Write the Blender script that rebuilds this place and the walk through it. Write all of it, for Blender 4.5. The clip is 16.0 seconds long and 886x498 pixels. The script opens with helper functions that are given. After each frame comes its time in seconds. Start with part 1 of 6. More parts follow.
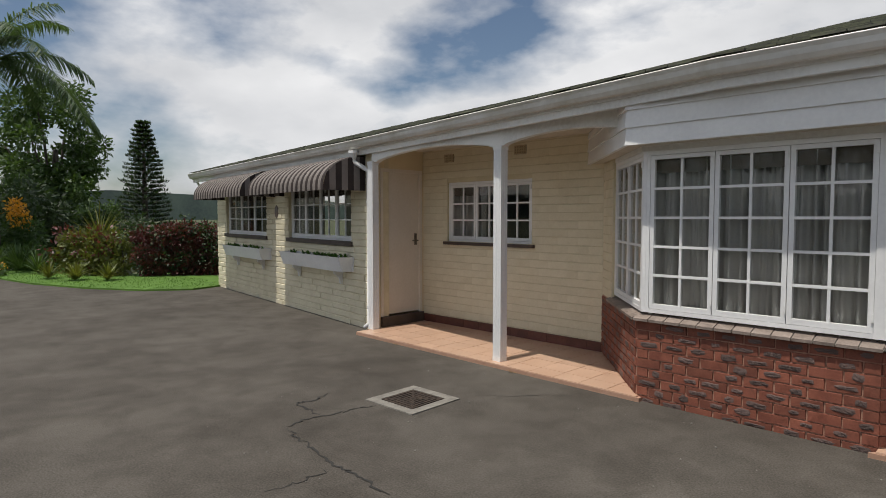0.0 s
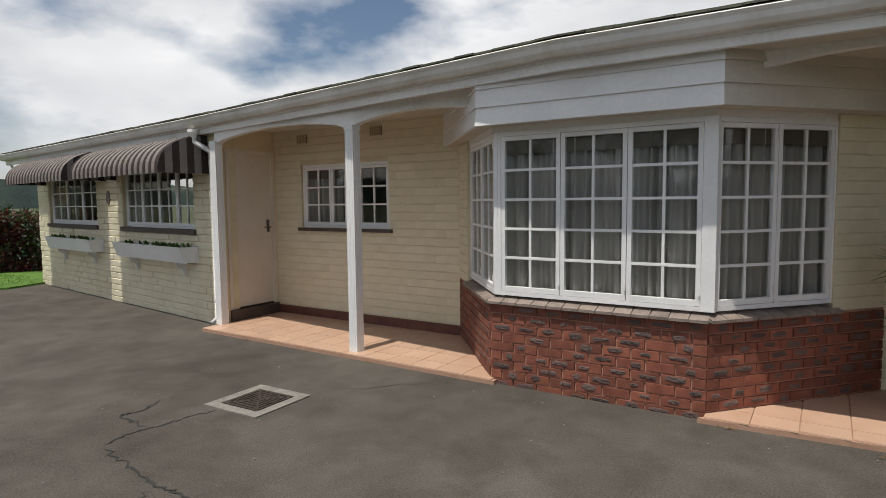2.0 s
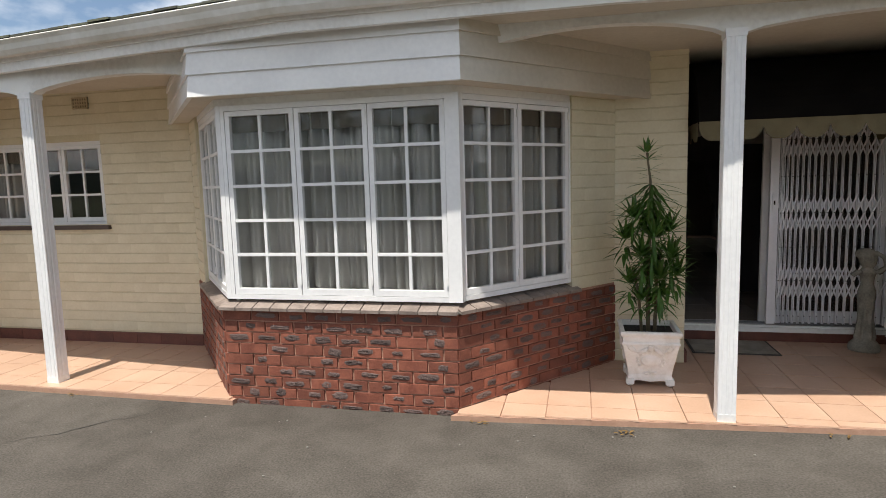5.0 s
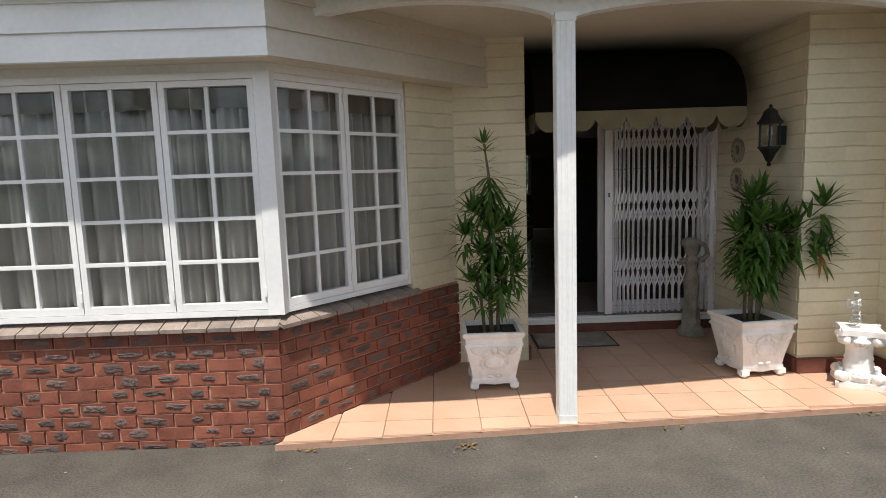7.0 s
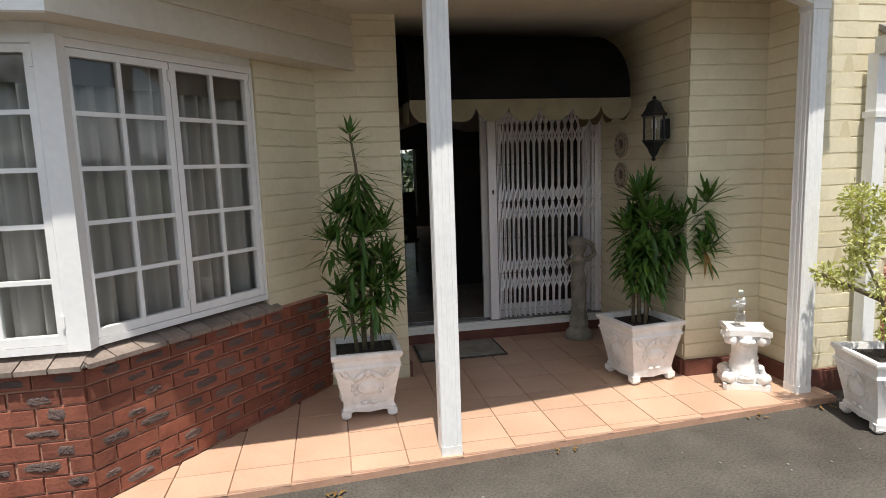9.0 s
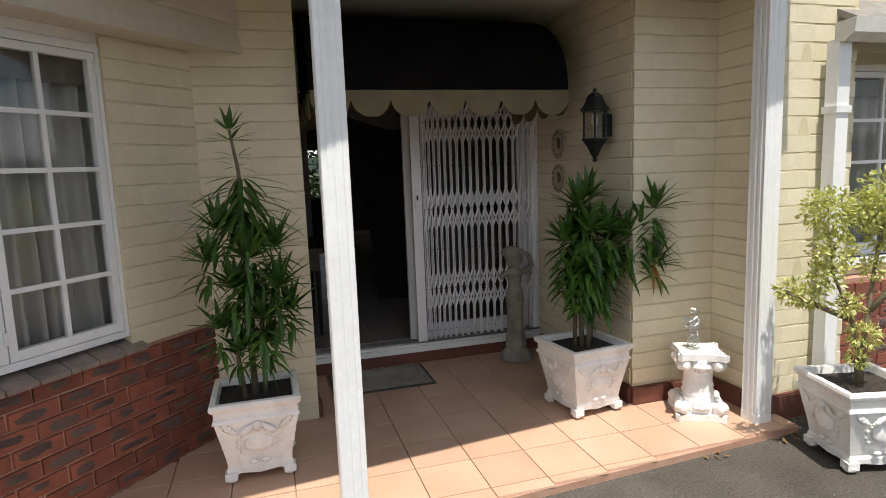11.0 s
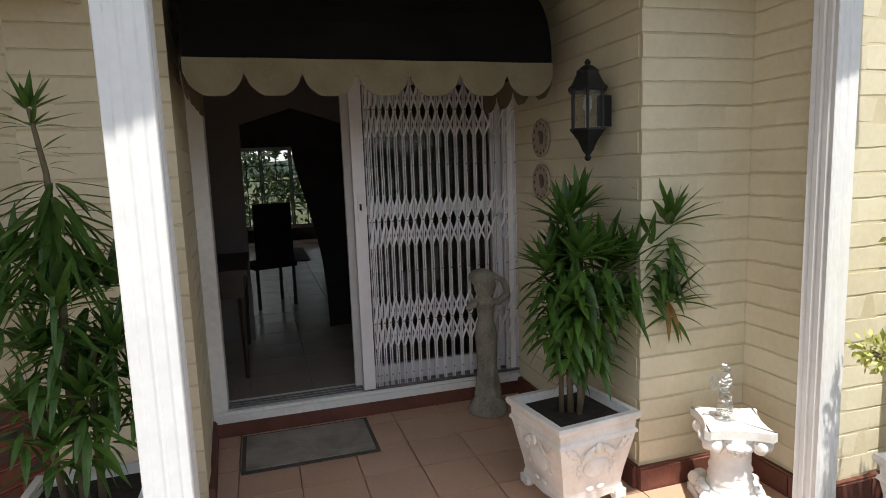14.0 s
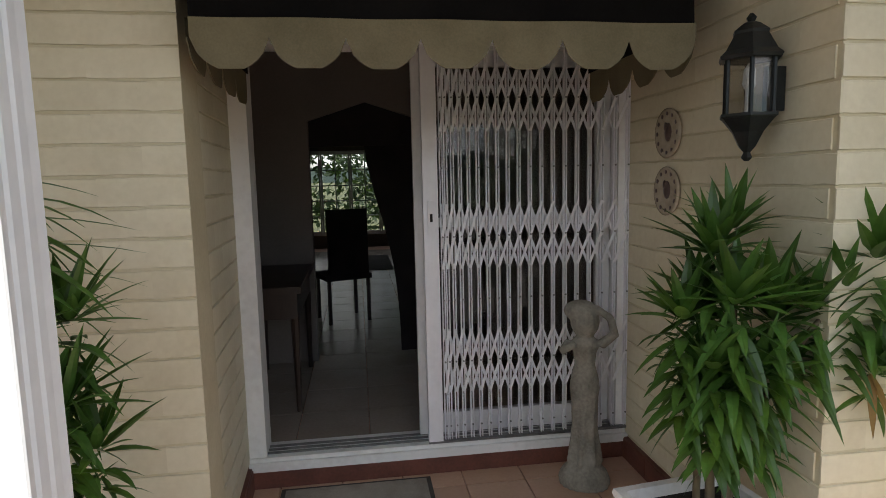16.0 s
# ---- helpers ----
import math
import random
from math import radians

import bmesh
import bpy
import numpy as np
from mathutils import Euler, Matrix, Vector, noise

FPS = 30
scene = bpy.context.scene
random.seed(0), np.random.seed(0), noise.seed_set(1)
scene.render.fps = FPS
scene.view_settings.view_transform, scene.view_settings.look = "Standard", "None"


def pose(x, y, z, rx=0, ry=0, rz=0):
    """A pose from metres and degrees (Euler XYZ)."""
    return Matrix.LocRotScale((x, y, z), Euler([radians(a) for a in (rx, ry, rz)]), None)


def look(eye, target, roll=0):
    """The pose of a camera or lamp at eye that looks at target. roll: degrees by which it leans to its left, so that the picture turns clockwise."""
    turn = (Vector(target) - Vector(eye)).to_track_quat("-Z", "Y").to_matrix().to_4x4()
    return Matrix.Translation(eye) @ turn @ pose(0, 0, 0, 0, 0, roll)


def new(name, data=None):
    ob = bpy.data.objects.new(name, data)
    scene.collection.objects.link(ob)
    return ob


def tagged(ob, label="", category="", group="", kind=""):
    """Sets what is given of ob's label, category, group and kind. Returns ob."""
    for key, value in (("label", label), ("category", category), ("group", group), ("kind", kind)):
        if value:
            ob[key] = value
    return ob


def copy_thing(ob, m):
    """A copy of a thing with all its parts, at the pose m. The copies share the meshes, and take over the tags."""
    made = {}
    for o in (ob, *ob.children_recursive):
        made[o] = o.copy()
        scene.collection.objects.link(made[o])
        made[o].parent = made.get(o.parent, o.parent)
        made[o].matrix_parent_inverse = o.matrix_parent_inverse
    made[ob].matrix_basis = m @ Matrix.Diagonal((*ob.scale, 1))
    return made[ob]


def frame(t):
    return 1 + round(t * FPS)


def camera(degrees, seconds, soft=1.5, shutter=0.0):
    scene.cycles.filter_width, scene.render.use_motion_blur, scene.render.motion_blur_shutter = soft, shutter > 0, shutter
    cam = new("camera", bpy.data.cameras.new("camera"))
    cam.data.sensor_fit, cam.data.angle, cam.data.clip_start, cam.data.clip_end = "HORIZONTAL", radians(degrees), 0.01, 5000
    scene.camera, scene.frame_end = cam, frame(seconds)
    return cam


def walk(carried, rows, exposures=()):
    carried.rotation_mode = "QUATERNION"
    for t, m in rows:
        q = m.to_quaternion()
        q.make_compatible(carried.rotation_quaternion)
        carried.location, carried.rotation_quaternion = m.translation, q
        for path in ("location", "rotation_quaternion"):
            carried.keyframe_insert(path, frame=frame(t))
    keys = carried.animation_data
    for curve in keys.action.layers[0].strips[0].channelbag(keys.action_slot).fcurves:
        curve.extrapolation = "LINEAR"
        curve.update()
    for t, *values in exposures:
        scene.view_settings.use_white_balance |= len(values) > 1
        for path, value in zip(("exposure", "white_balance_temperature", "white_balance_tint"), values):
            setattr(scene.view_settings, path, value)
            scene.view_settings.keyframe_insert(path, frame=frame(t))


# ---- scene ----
cam = camera(73.2, 16.0, 0.9)
PATH = [
    (0, (0.314, 0.017, 1.696), (-1.103, 1.425, 1.589), 0.0),
    (0.5, (0.343, 0.064, 1.683), (-1.021, 1.522, 1.569), -0.0),
    (1, (0.352, 0.139, 1.676), (-0.945, 1.656, 1.547), -0.2),
    (1.5, (0.31, 0.237, 1.673), (-0.89, 1.831, 1.528), -0.3),
    (2, (0.283, 0.352, 1.683), (-0.8, 2.025, 1.523), -0.6),
    (2.5, (0.281, 0.42, 1.67), (-0.669, 2.172, 1.499), -0.8),
    (3, (0.299, 0.534, 1.689), (-0.548, 2.336, 1.501), -1.1),
    (5.5, (0.393, 1.199, 1.667), (0.074, 3.161, 1.442), -1.6),
    (6, (0.407, 1.299, 1.652), (0.218, 3.277, 1.423), -1.7),
    (6.5, (0.464, 1.423, 1.637), (0.381, 3.408, 1.404), -1.9),
    (7, (0.554, 1.56, 1.651), (0.564, 3.545, 1.403), -1.9),
    (7.5, (0.629, 1.66, 1.645), (0.716, 3.642, 1.394), -2.1),
    (8, (0.678, 1.775, 1.63), (0.855, 3.751, 1.374), -2.0),
    (8.5, (0.715, 1.961, 1.633), (0.99, 3.924, 1.368), -2.0),
    (9, (0.741, 2.122, 1.637), (1.11, 4.069, 1.366), -2.0),
    (9.5, (0.81, 2.227, 1.628), (1.242, 4.161, 1.358), -2.1),
    (10, (0.897, 2.397, 1.65), (1.382, 4.317, 1.373), -2.1),
    (12.5, (1.331, 3.19, 1.617), (1.926, 5.08, 1.351), -2.1),
    (13, (1.446, 3.359, 1.625), (2.048, 5.248, 1.358), -2.0),
    (13.5, (1.548, 3.479, 1.615), (2.138, 5.372, 1.348), -2.1),
    (14, (1.607, 3.655, 1.62), (2.184, 5.551, 1.352), -2.1),
    (14.5, (1.674, 3.846, 1.611), (2.201, 5.758, 1.354), -1.9),
    (15, (1.715, 3.994, 1.61), (2.18, 5.923, 1.357), -1.7),
    (15.5, (1.788, 4.191, 1.606), (2.154, 6.142, 1.363), -1.4),
    (16, (1.845, 4.369, 1.598), (2.12, 6.335, 1.361), -1.3),
]
walk(cam, [(t, look(eye, target, roll)) for t, eye, target, roll in PATH],
     [(0, -0.13), (3, 0.16), (5.5, 0.66), (9, 0.65), (12.5, 0.76), (14.5, 0.98), (16, 1.24)])

# ---- world, sun ----
SUN_DIR = Vector((0.03, 0.317, -1.0)).normalized()
world = bpy.data.worlds.new("world")
scene.world = world
world.use_nodes = True
wt = world.node_tree
wt.nodes.clear()
w_out = wt.nodes.new("ShaderNodeOutputWorld")
w_bg = wt.nodes.new("ShaderNodeBackground")
w_sky = wt.nodes.new("ShaderNodeTexSky")
w_sky.sky_type = 'NISHITA'
w_sky.sun_disc = False
w_sky.sun_elevation = radians(72.3)
w_sky.sun_rotation = radians(185)
w_tc = wt.nodes.new("ShaderNodeTexCoord")
w_map = wt.nodes.new("ShaderNodeMapping")
w_map.inputs["Scale"].default_value = (1.0, 1.0, 2.1)
w_map.inputs["Location"].default_value = (0.35, 0.1, 0.2)
w_n = wt.nodes.new("ShaderNodeTexNoise")
w_n.inputs["Scale"].default_value = 2.1
w_n.inputs["Detail"].default_value = 9
w_n.inputs["Roughness"].default_value = 0.52
w_r = wt.nodes.new("ShaderNodeValToRGB")
w_r.color_ramp.elements[0].position = 0.435
w_r.color_ramp.elements[1].position = 0.56
w_n2 = wt.nodes.new("ShaderNodeTexNoise")
w_n2.inputs["Scale"].default_value = 3.4
w_n2.inputs["Detail"].default_value = 6
w_cr = wt.nodes.new("ShaderNodeValToRGB")
w_cr.color_ramp.elements[0].position, w_cr.color_ramp.elements[0].color = 0.3, (7.6, 7.8, 8.2, 1)
w_cr.color_ramp.elements[1].position, w_cr.color_ramp.elements[1].color = 0.68, (11.6, 11.6, 11.7, 1)
w_mix = wt.nodes.new("ShaderNodeMix")
w_mix.data_type = 'RGBA'
w_bg.inputs["Strength"].default_value = 0.081
wt.links.new(w_tc.outputs["Generated"], w_map.inputs["Vector"])
wt.links.new(w_map.outputs[0], w_n.inputs["Vector"])
wt.links.new(w_map.outputs[0], w_n2.inputs["Vector"])
wt.links.new(w_n.outputs["Fac"], w_r.inputs["Fac"])
wt.links.new(w_n2.outputs["Fac"], w_cr.inputs["Fac"])
wt.links.new(w_r.outputs["Color"], w_mix.inputs["Factor"])
wt.links.new(w_sky.outputs["Color"], w_mix.inputs["A"])
wt.links.new(w_cr.outputs["Color"], w_mix.inputs["B"])
wt.links.new(w_mix.outputs["Result"], w_bg.inputs["Color"])
wt.links.new(w_bg.outputs[0], w_out.inputs["Surface"])

sun = new("sun", bpy.data.lights.new("sun", 'SUN'))
sun.data.energy = 4.1
sun.data.angle = radians(0.6)
sun.data.color = (1.0, 0.95, 0.87)
sun.matrix_world = look((0, 0, 12), Vector((0, 0, 12)) + SUN_DIR)


# ---- materials ----
def material(name, a, b, rough=0.6, scale=6.0, fine=60.0, bump=0.15, metal=0.0, rnd=0.0, spread=(0.35, 0.65), coords="Object", stretch=(1, 1, 1), island=0.0, fine_mix=0.35):
    """A surface of two colours in coarse patches and fine grain, with relief; rnd varies each piece's value."""
    m = bpy.data.materials.new(name)
    m.use_nodes = True
    nt = m.node_tree
    p = nt.nodes["Principled BSDF"]
    tc = nt.nodes.new("ShaderNodeTexCoord")
    mp = nt.nodes.new("ShaderNodeMapping")
    mp.inputs["Scale"].default_value = stretch
    nt.links.new(tc.outputs[coords], mp.inputs["Vector"])
    info = nt.nodes.new("ShaderNodeObjectInfo")
    add = nt.nodes.new("ShaderNodeVectorMath")
    add.operation = 'MULTIPLY_ADD'
    add.inputs[1].default_value = (17.0, 31.0, 23.0)
    nt.links.new(info.outputs["Random"], add.inputs[0])
    nt.links.new(mp.outputs[0], add.inputs[2])
    n1 = nt.nodes.new("ShaderNodeTexNoise")
    n1.inputs["Scale"].default_value = scale
    n1.inputs["Detail"].default_value = 5
    n2 = nt.nodes.new("ShaderNodeTexNoise")
    n2.inputs["Scale"].default_value = fine
    n2.inputs["Detail"].default_value = 3
    for n in (n1, n2):
        nt.links.new(add.outputs[0], n.inputs["Vector"])
    mixn = nt.nodes.new("ShaderNodeMix")
    mixn.inputs["Factor"].default_value = fine_mix
    nt.links.new(n1.outputs["Fac"], mixn.inputs["A"])
    nt.links.new(n2.outputs["Fac"], mixn.inputs["B"])
    ramp = nt.nodes.new("ShaderNodeValToRGB")
    ramp.color_ramp.elements[0].position, ramp.color_ramp.elements[1].position = spread
    ramp.color_ramp.elements[0].color = (*a, 1)
    ramp.color_ramp.elements[1].color = (*b, 1)
    nt.links.new(mixn.outputs["Result"], ramp.inputs["Fac"])
    col = ramp.outputs["Color"]
    if rnd or island:
        hsv = nt.nodes.new("ShaderNodeHueSaturation")
        rng = nt.nodes.new("ShaderNodeMapRange")
        amount = rnd or island
        rng.inputs["To Min"].default_value, rng.inputs["To Max"].default_value = 1 - amount, 1 + amount
        if island:
            geo = nt.nodes.new("ShaderNodeNewGeometry")
            nt.links.new(geo.outputs["Random Per Island"], rng.inputs["Value"])
        else:
            nt.links.new(info.outputs["Random"], rng.inputs["Value"])
        nt.links.new(rng.outputs["Result"], hsv.inputs["Value"])
        nt.links.new(col, hsv.inputs["Color"])
        col = hsv.outputs["Color"]
    nt.links.new(col, p.inputs["Base Color"])
    p.inputs["Roughness"].default_value = rough
    p.inputs["Metallic"].default_value = metal
    if bump:
        bp = nt.nodes.new("ShaderNodeBump")
        bp.inputs["Strength"].default_value = bump
        bp.inputs["Distance"].default_value = 0.01
        nt.links.new(mixn.outputs["Result"], bp.inputs["Height"])
        nt.links.new(bp.outputs[0], p.inputs["Normal"])
    return m


def leaf_material(name, a, b, rough=0.45):
    m = material(name, a, b, rough, 3.0, 40.0, 0.0, island=0.35)
    nt = m.node_tree
    p = nt.nodes["Principled BSDF"]
    tr = nt.nodes.new("ShaderNodeBsdfTranslucent")
    tr.inputs["Color"].default_value = (b[0] * 1.6, b[1] * 1.6, b[2] * 0.8, 1)
    mx = nt.nodes.new("ShaderNodeMixShader")
    mx.inputs[0].default_value = 0.25
    nt.links.new(p.outputs[0], mx.inputs[1])
    nt.links.new(tr.outputs[0], mx.inputs[2])
    nt.links.new(mx.outputs[0], nt.nodes["Material Output"].inputs["Surface"])
    return m


def glass_material(name, tint):
    m = bpy.data.materials.new(name)
    m.use_nodes = True
    nt = m.node_tree
    nt.nodes.remove(nt.nodes["Principled BSDF"])
    tr = nt.nodes.new("ShaderNodeBsdfTransparent")
    tr.inputs["Color"].default_value = (*tint, 1)
    gl = nt.nodes.new("ShaderNodeBsdfGlossy")
    gl.inputs["Roughness"].default_value = 0.03
    lw = nt.nodes.new("ShaderNodeLayerWeight")
    pw = nt.nodes.new("ShaderNodeMath")
    pw.operation = 'POWER'
    pw.inputs[1].default_value = 5.0
    fr = nt.nodes.new("ShaderNodeMath")
    fr.operation = 'MULTIPLY_ADD'
    fr.inputs[1].default_value, fr.inputs[2].default_value = 0.85, 0.045
    nt.links.new(lw.outputs["Facing"], pw.inputs[0])
    nt.links.new(pw.outputs[0], fr.inputs[0])
    tc = nt.nodes.new("ShaderNodeTexCoord")
    ns = nt.nodes.new("ShaderNodeTexNoise")
    ns.inputs["Scale"].default_value = 5.0
    bp = nt.nodes.new("ShaderNodeBump")
    bp.inputs["Strength"].default_value = 0.06
    bp.inputs["Distance"].default_value = 0.02
    nt.links.new(tc.outputs["Object"], ns.inputs["Vector"])
    nt.links.new(ns.outputs["Fac"], bp.inputs["Height"])
    nt.links.new(bp.outputs[0], gl.inputs["Normal"])
    mx = nt.nodes.new("ShaderNodeMixShader")
    nt.links.new(fr.outputs[0], mx.inputs[0])
    nt.links.new(tr.outputs[0], mx.inputs[1])
    nt.links.new(gl.outputs[0], mx.inputs[2])
    nt.links.new(mx.outputs[0], nt.nodes["Material Output"].inputs["Surface"])
    return m


ASPHALT = material("asphalt", (0.044, 0.039, 0.033), (0.118, 0.107, 0.094), 0.92, 2.3, 75.0, 0.9, spread=(0.30, 0.70), fine_mix=0.66)
def add_stains(m, scale, low, high, seed):
    """Broad uneven stains laid over a material's colour."""
    nt = m.node_tree
    p = nt.nodes["Principled BSDF"]
    src = p.inputs["Base Color"].links[0].from_socket
    tc = nt.nodes.new("ShaderNodeTexCoord")
    n = nt.nodes.new("ShaderNodeTexNoise")
    n.noise_dimensions = '4D'
    n.inputs["W"].default_value = seed
    n.inputs["Scale"].default_value = scale
    n.inputs["Detail"].default_value = 8
    n.inputs["Roughness"].default_value = 0.62
    n.inputs["Distortion"].default_value = 0.6
    nt.links.new(tc.outputs["Object"], n.inputs["Vector"])
    r = nt.nodes.new("ShaderNodeValToRGB")
    r.color_ramp.elements[0].position, r.color_ramp.elements[0].color = 0.36, (*low, 1)
    r.color_ramp.elements[1].position, r.color_ramp.elements[1].color = 0.56, (*high, 1)
    nt.links.new(n.outputs["Fac"], r.inputs["Fac"])
    mx = nt.nodes.new("ShaderNodeMix")
    mx.data_type, mx.blend_type = 'RGBA', 'MULTIPLY'
    mx.inputs["Factor"].default_value = 1.0
    nt.links.new(src, mx.inputs["A"])
    nt.links.new(r.outputs["Color"], mx.inputs["B"])
    nt.links.new(mx.outputs["Result"], p.inputs["Base Color"])


add_stains(ASPHALT, 0.5, (0.78, 0.76, 0.735), (1.07, 1.06, 1.04), 2.0)
add_stains(ASPHALT, 2.6, (0.84, 0.83, 0.82), (1.06, 1.06, 1.06), 9.0)
CRACK = material("crack_tar", (0.02, 0.019, 0.017), (0.035, 0.033, 0.03), 0.95, 8, 60, 0.2)
CREAM = material("cream_painted_brick", (0.66, 0.597, 0.43), (0.76, 0.70, 0.53), 0.6, 2.2, 40.0, 0.25, rnd=0.0, spread=(0.3, 0.62))
CREAM_PLAIN = material("cream_painted_plaster", (0.62, 0.52, 0.33), (0.70, 0.60, 0.40), 0.7, 2.0, 50.0, 0.12)
JOINT = material("painted_joint", (0.56, 0.49, 0.32), (0.66, 0.59, 0.41), 0.8, 6.0, 60.0, 0.2)
WHITE = material("white_gloss_paint", (0.74, 0.74, 0.74), (0.84, 0.84, 0.83), 0.4, 2.2, 30.0, 0.05)
WHITE_OLD = material("weathered_white_paint", (0.62, 0.61, 0.59), (0.82, 0.82, 0.80), 0.5, 1.6, 28.0, 0.12, spread=(0.25, 0.55))
OFFWHITE = material("offwhite_door_paint", (0.62, 0.56, 0.47), (0.70, 0.64, 0.55), 0.5, 1.5, 30.0, 0.05)
CEIL = material("ceiling_board_tone", (0.53, 0.485, 0.405), (0.63, 0.585, 0.50), 0.7, 1.4, 30.0, 0.05)
BRICK = material("red_rustic_brick", (0.155, 0.046, 0.028), (0.29, 0.098, 0.058), 0.8, 7.0, 70.0, 0.7, rnd=0.25, spread=(0.35, 0.7))
FLASH = material("burnt_brick_scar", (0.075, 0.064, 0.062), (0.20, 0.12, 0.098), 0.7, 30.0, 90.0, 0.8, rnd=0.3)
MORTAR = material("brick_mortar", (0.32, 0.16, 0.11), (0.50, 0.30, 0.22), 0.9, 10.0, 80.0, 0.3)
SKIRT = material("dark_red_plinth_paint", (0.10, 0.035, 0.025), (0.17, 0.06, 0.04), 0.6, 6.0, 60.0, 0.25)
SILLTILE = material("brown_sill_tile", (0.16, 0.125, 0.105), (0.29, 0.235, 0.20), 0.55, 8.0, 60.0, 0.25, rnd=0.12)
DARKSILL = material("dark_brown_sill", (0.055, 0.038, 0.03), (0.09, 0.065, 0.05), 0.55, 6.0, 60.0, 0.2)
GROUT = material("tile_grout", (0.36, 0.21, 0.14), (0.44, 0.27, 0.19), 0.9, 12.0, 80.0, 0.2)
TILE = material("terracotta_floor_tile", (0.475, 0.30, 0.205), (0.55, 0.365, 0.26), 0.34, 3.0, 60.0, 0.06, rnd=0.05)
ROOF = material("mossy_roof_tile", (0.055, 0.055, 0.05), (0.13, 0.14, 0.085), 0.9, 5.0, 60.0, 0.5, island=0.3)
GUTTER = material("white_gutter_paint", (0.60, 0.59, 0.55), (0.76, 0.75, 0.72), 0.5, 1.3, 22.0, 0.08, spread=(0.25, 0.6))
STRIPE_BROWN = material("brown_awning_fabric", (0.024, 0.017, 0.015), (0.042, 0.03, 0.026), 0.8, 5.0, 90.0, 0.15)
STRIPE_PALE = material("pale_awning_fabric", (0.17, 0.145, 0.13), (0.25, 0.22, 0.20), 0.8, 5.0, 90.0, 0.15)
BLACK_FABRIC = material("black_canvas", (0.004, 0.0035, 0.0035), (0.008, 0.007, 0.0065), 0.95, 4.0, 120.0, 0.1)
VALANCE = material("cream_canvas", (0.135, 0.115, 0.065), (0.195, 0.165, 0.098), 0.9, 6.0, 150.0, 0.15)
GATE = material("white_gate_enamel", (0.80, 0.80, 0.82), (0.88, 0.88, 0.90), 0.35, 4.0, 40.0, 0.03)
RIVET = material("steel_rivet", (0.18, 0.18, 0.18), (0.3, 0.3, 0.3), 0.4, 20, 90, 0.0, metal=0.8)
IRON = material("black_lantern_iron", (0.008, 0.010, 0.011), (0.02, 0.024, 0.025), 0.4, 10.0, 90.0, 0.2, metal=0.3)
BRASS = material("dull_metal_handle", (0.10, 0.085, 0.07), (0.16, 0.14, 0.12), 0.35, 12.0, 60.0, 0.05, metal=0.9)
MAT = material("grey_rubber_mat", (0.20, 0.18, 0.155), (0.30, 0.275, 0.24), 0.95, 7.0, 240.0, 0.6)
MAT_EDGE = material("dark_mat_border", (0.05, 0.045, 0.04), (0.08, 0.07, 0.065), 0.95, 9.0, 200.0, 0.5)
STONE = material("weathered_grey_stone", (0.16, 0.15, 0.125), (0.32, 0.30, 0.25), 0.9, 9.0, 70.0, 0.5)
POT = material("white_painted_concrete", (0.72, 0.70, 0.67), (0.85, 0.84, 0.82), 0.6, 5.0, 50.0, 0.25, spread=(0.25, 0.6))
SOIL = material("potting_soil", (0.012, 0.009, 0.007), (0.04, 0.03, 0.022), 0.95, 30.0, 120.0, 1.0)
CERAMIC = material("glazed_plate", (0.40, 0.34, 0.25), (0.50, 0.43, 0.33), 0.25, 30.0, 90.0, 0.05)
CERAMIC_DARK = material("plate_ornament", (0.07, 0.045, 0.04), (0.14, 0.09, 0.07), 0.3, 30.0, 90.0, 0.05)
SILVER = material("silver_wire", (0.5, 0.5, 0.5), (0.75, 0.75, 0.75), 0.3, 30.0, 90.0, 0.0, metal=1.0)
CURTAIN = material("grey_sheer_curtain", (0.46, 0.46, 0.445), (0.66, 0.66, 0.64), 0.9, 5.0, 160.0, 0.1, stretch=(1, 1, 0.1))
CURTAIN_TOP = material("brown_curtain_heading", (0.13, 0.115, 0.098), (0.20, 0.175, 0.15), 0.9, 9.0, 160.0, 0.1)
DARKWOOD = material("dark_wood", (0.018, 0.011, 0.008), (0.045, 0.028, 0.02), 0.4, 4.0, 50.0, 0.1, stretch=(1, 1, 0.15))
DARKCLOTH = material("dark_drape", (0.012, 0.010, 0.012), (0.03, 0.025, 0.028), 0.9, 5.0, 90.0, 0.1)
# Pale hall walls, coloured darker so the colour carries the hall's shade.
ROOMWALL = material("interior_wall_shade", (0.18, 0.16, 0.145), (0.225, 0.2, 0.18), 0.8, 2.0, 50.0, 0.05)
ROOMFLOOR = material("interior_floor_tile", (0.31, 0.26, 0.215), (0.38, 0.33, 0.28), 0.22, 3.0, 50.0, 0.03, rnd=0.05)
GRILLE = material("terracotta_vent", (0.46, 0.37, 0.24), (0.54, 0.45, 0.30), 0.8, 10, 60, 0.2)
BLACK_FABRIC.node_tree.nodes["Principled BSDF"].inputs["Specular IOR Level"].default_value = 0.12
ASPHALT.node_tree.nodes["Principled BSDF"].inputs["Specular IOR Level"].default_value = 0.25
BLACKHOLE = material("vent_hole", (0.01, 0.008, 0.006), (0.02, 0.015, 0.012), 0.9, 10, 60, 0.1)
DRAINFRAME = material("concrete_drain_surround", (0.15, 0.138, 0.12), (0.25, 0.235, 0.205), 0.9, 12.0, 90.0, 0.4)
DRAINIRON = material("rusty_drain_iron", (0.035, 0.028, 0.024), (0.09, 0.065, 0.05), 0.8, 14.0, 80.0, 0.4, metal=0.4)
GRASS = leaf_material("lawn_grass", (0.07, 0.145, 0.02), (0.115, 0.225, 0.036), 0.7)
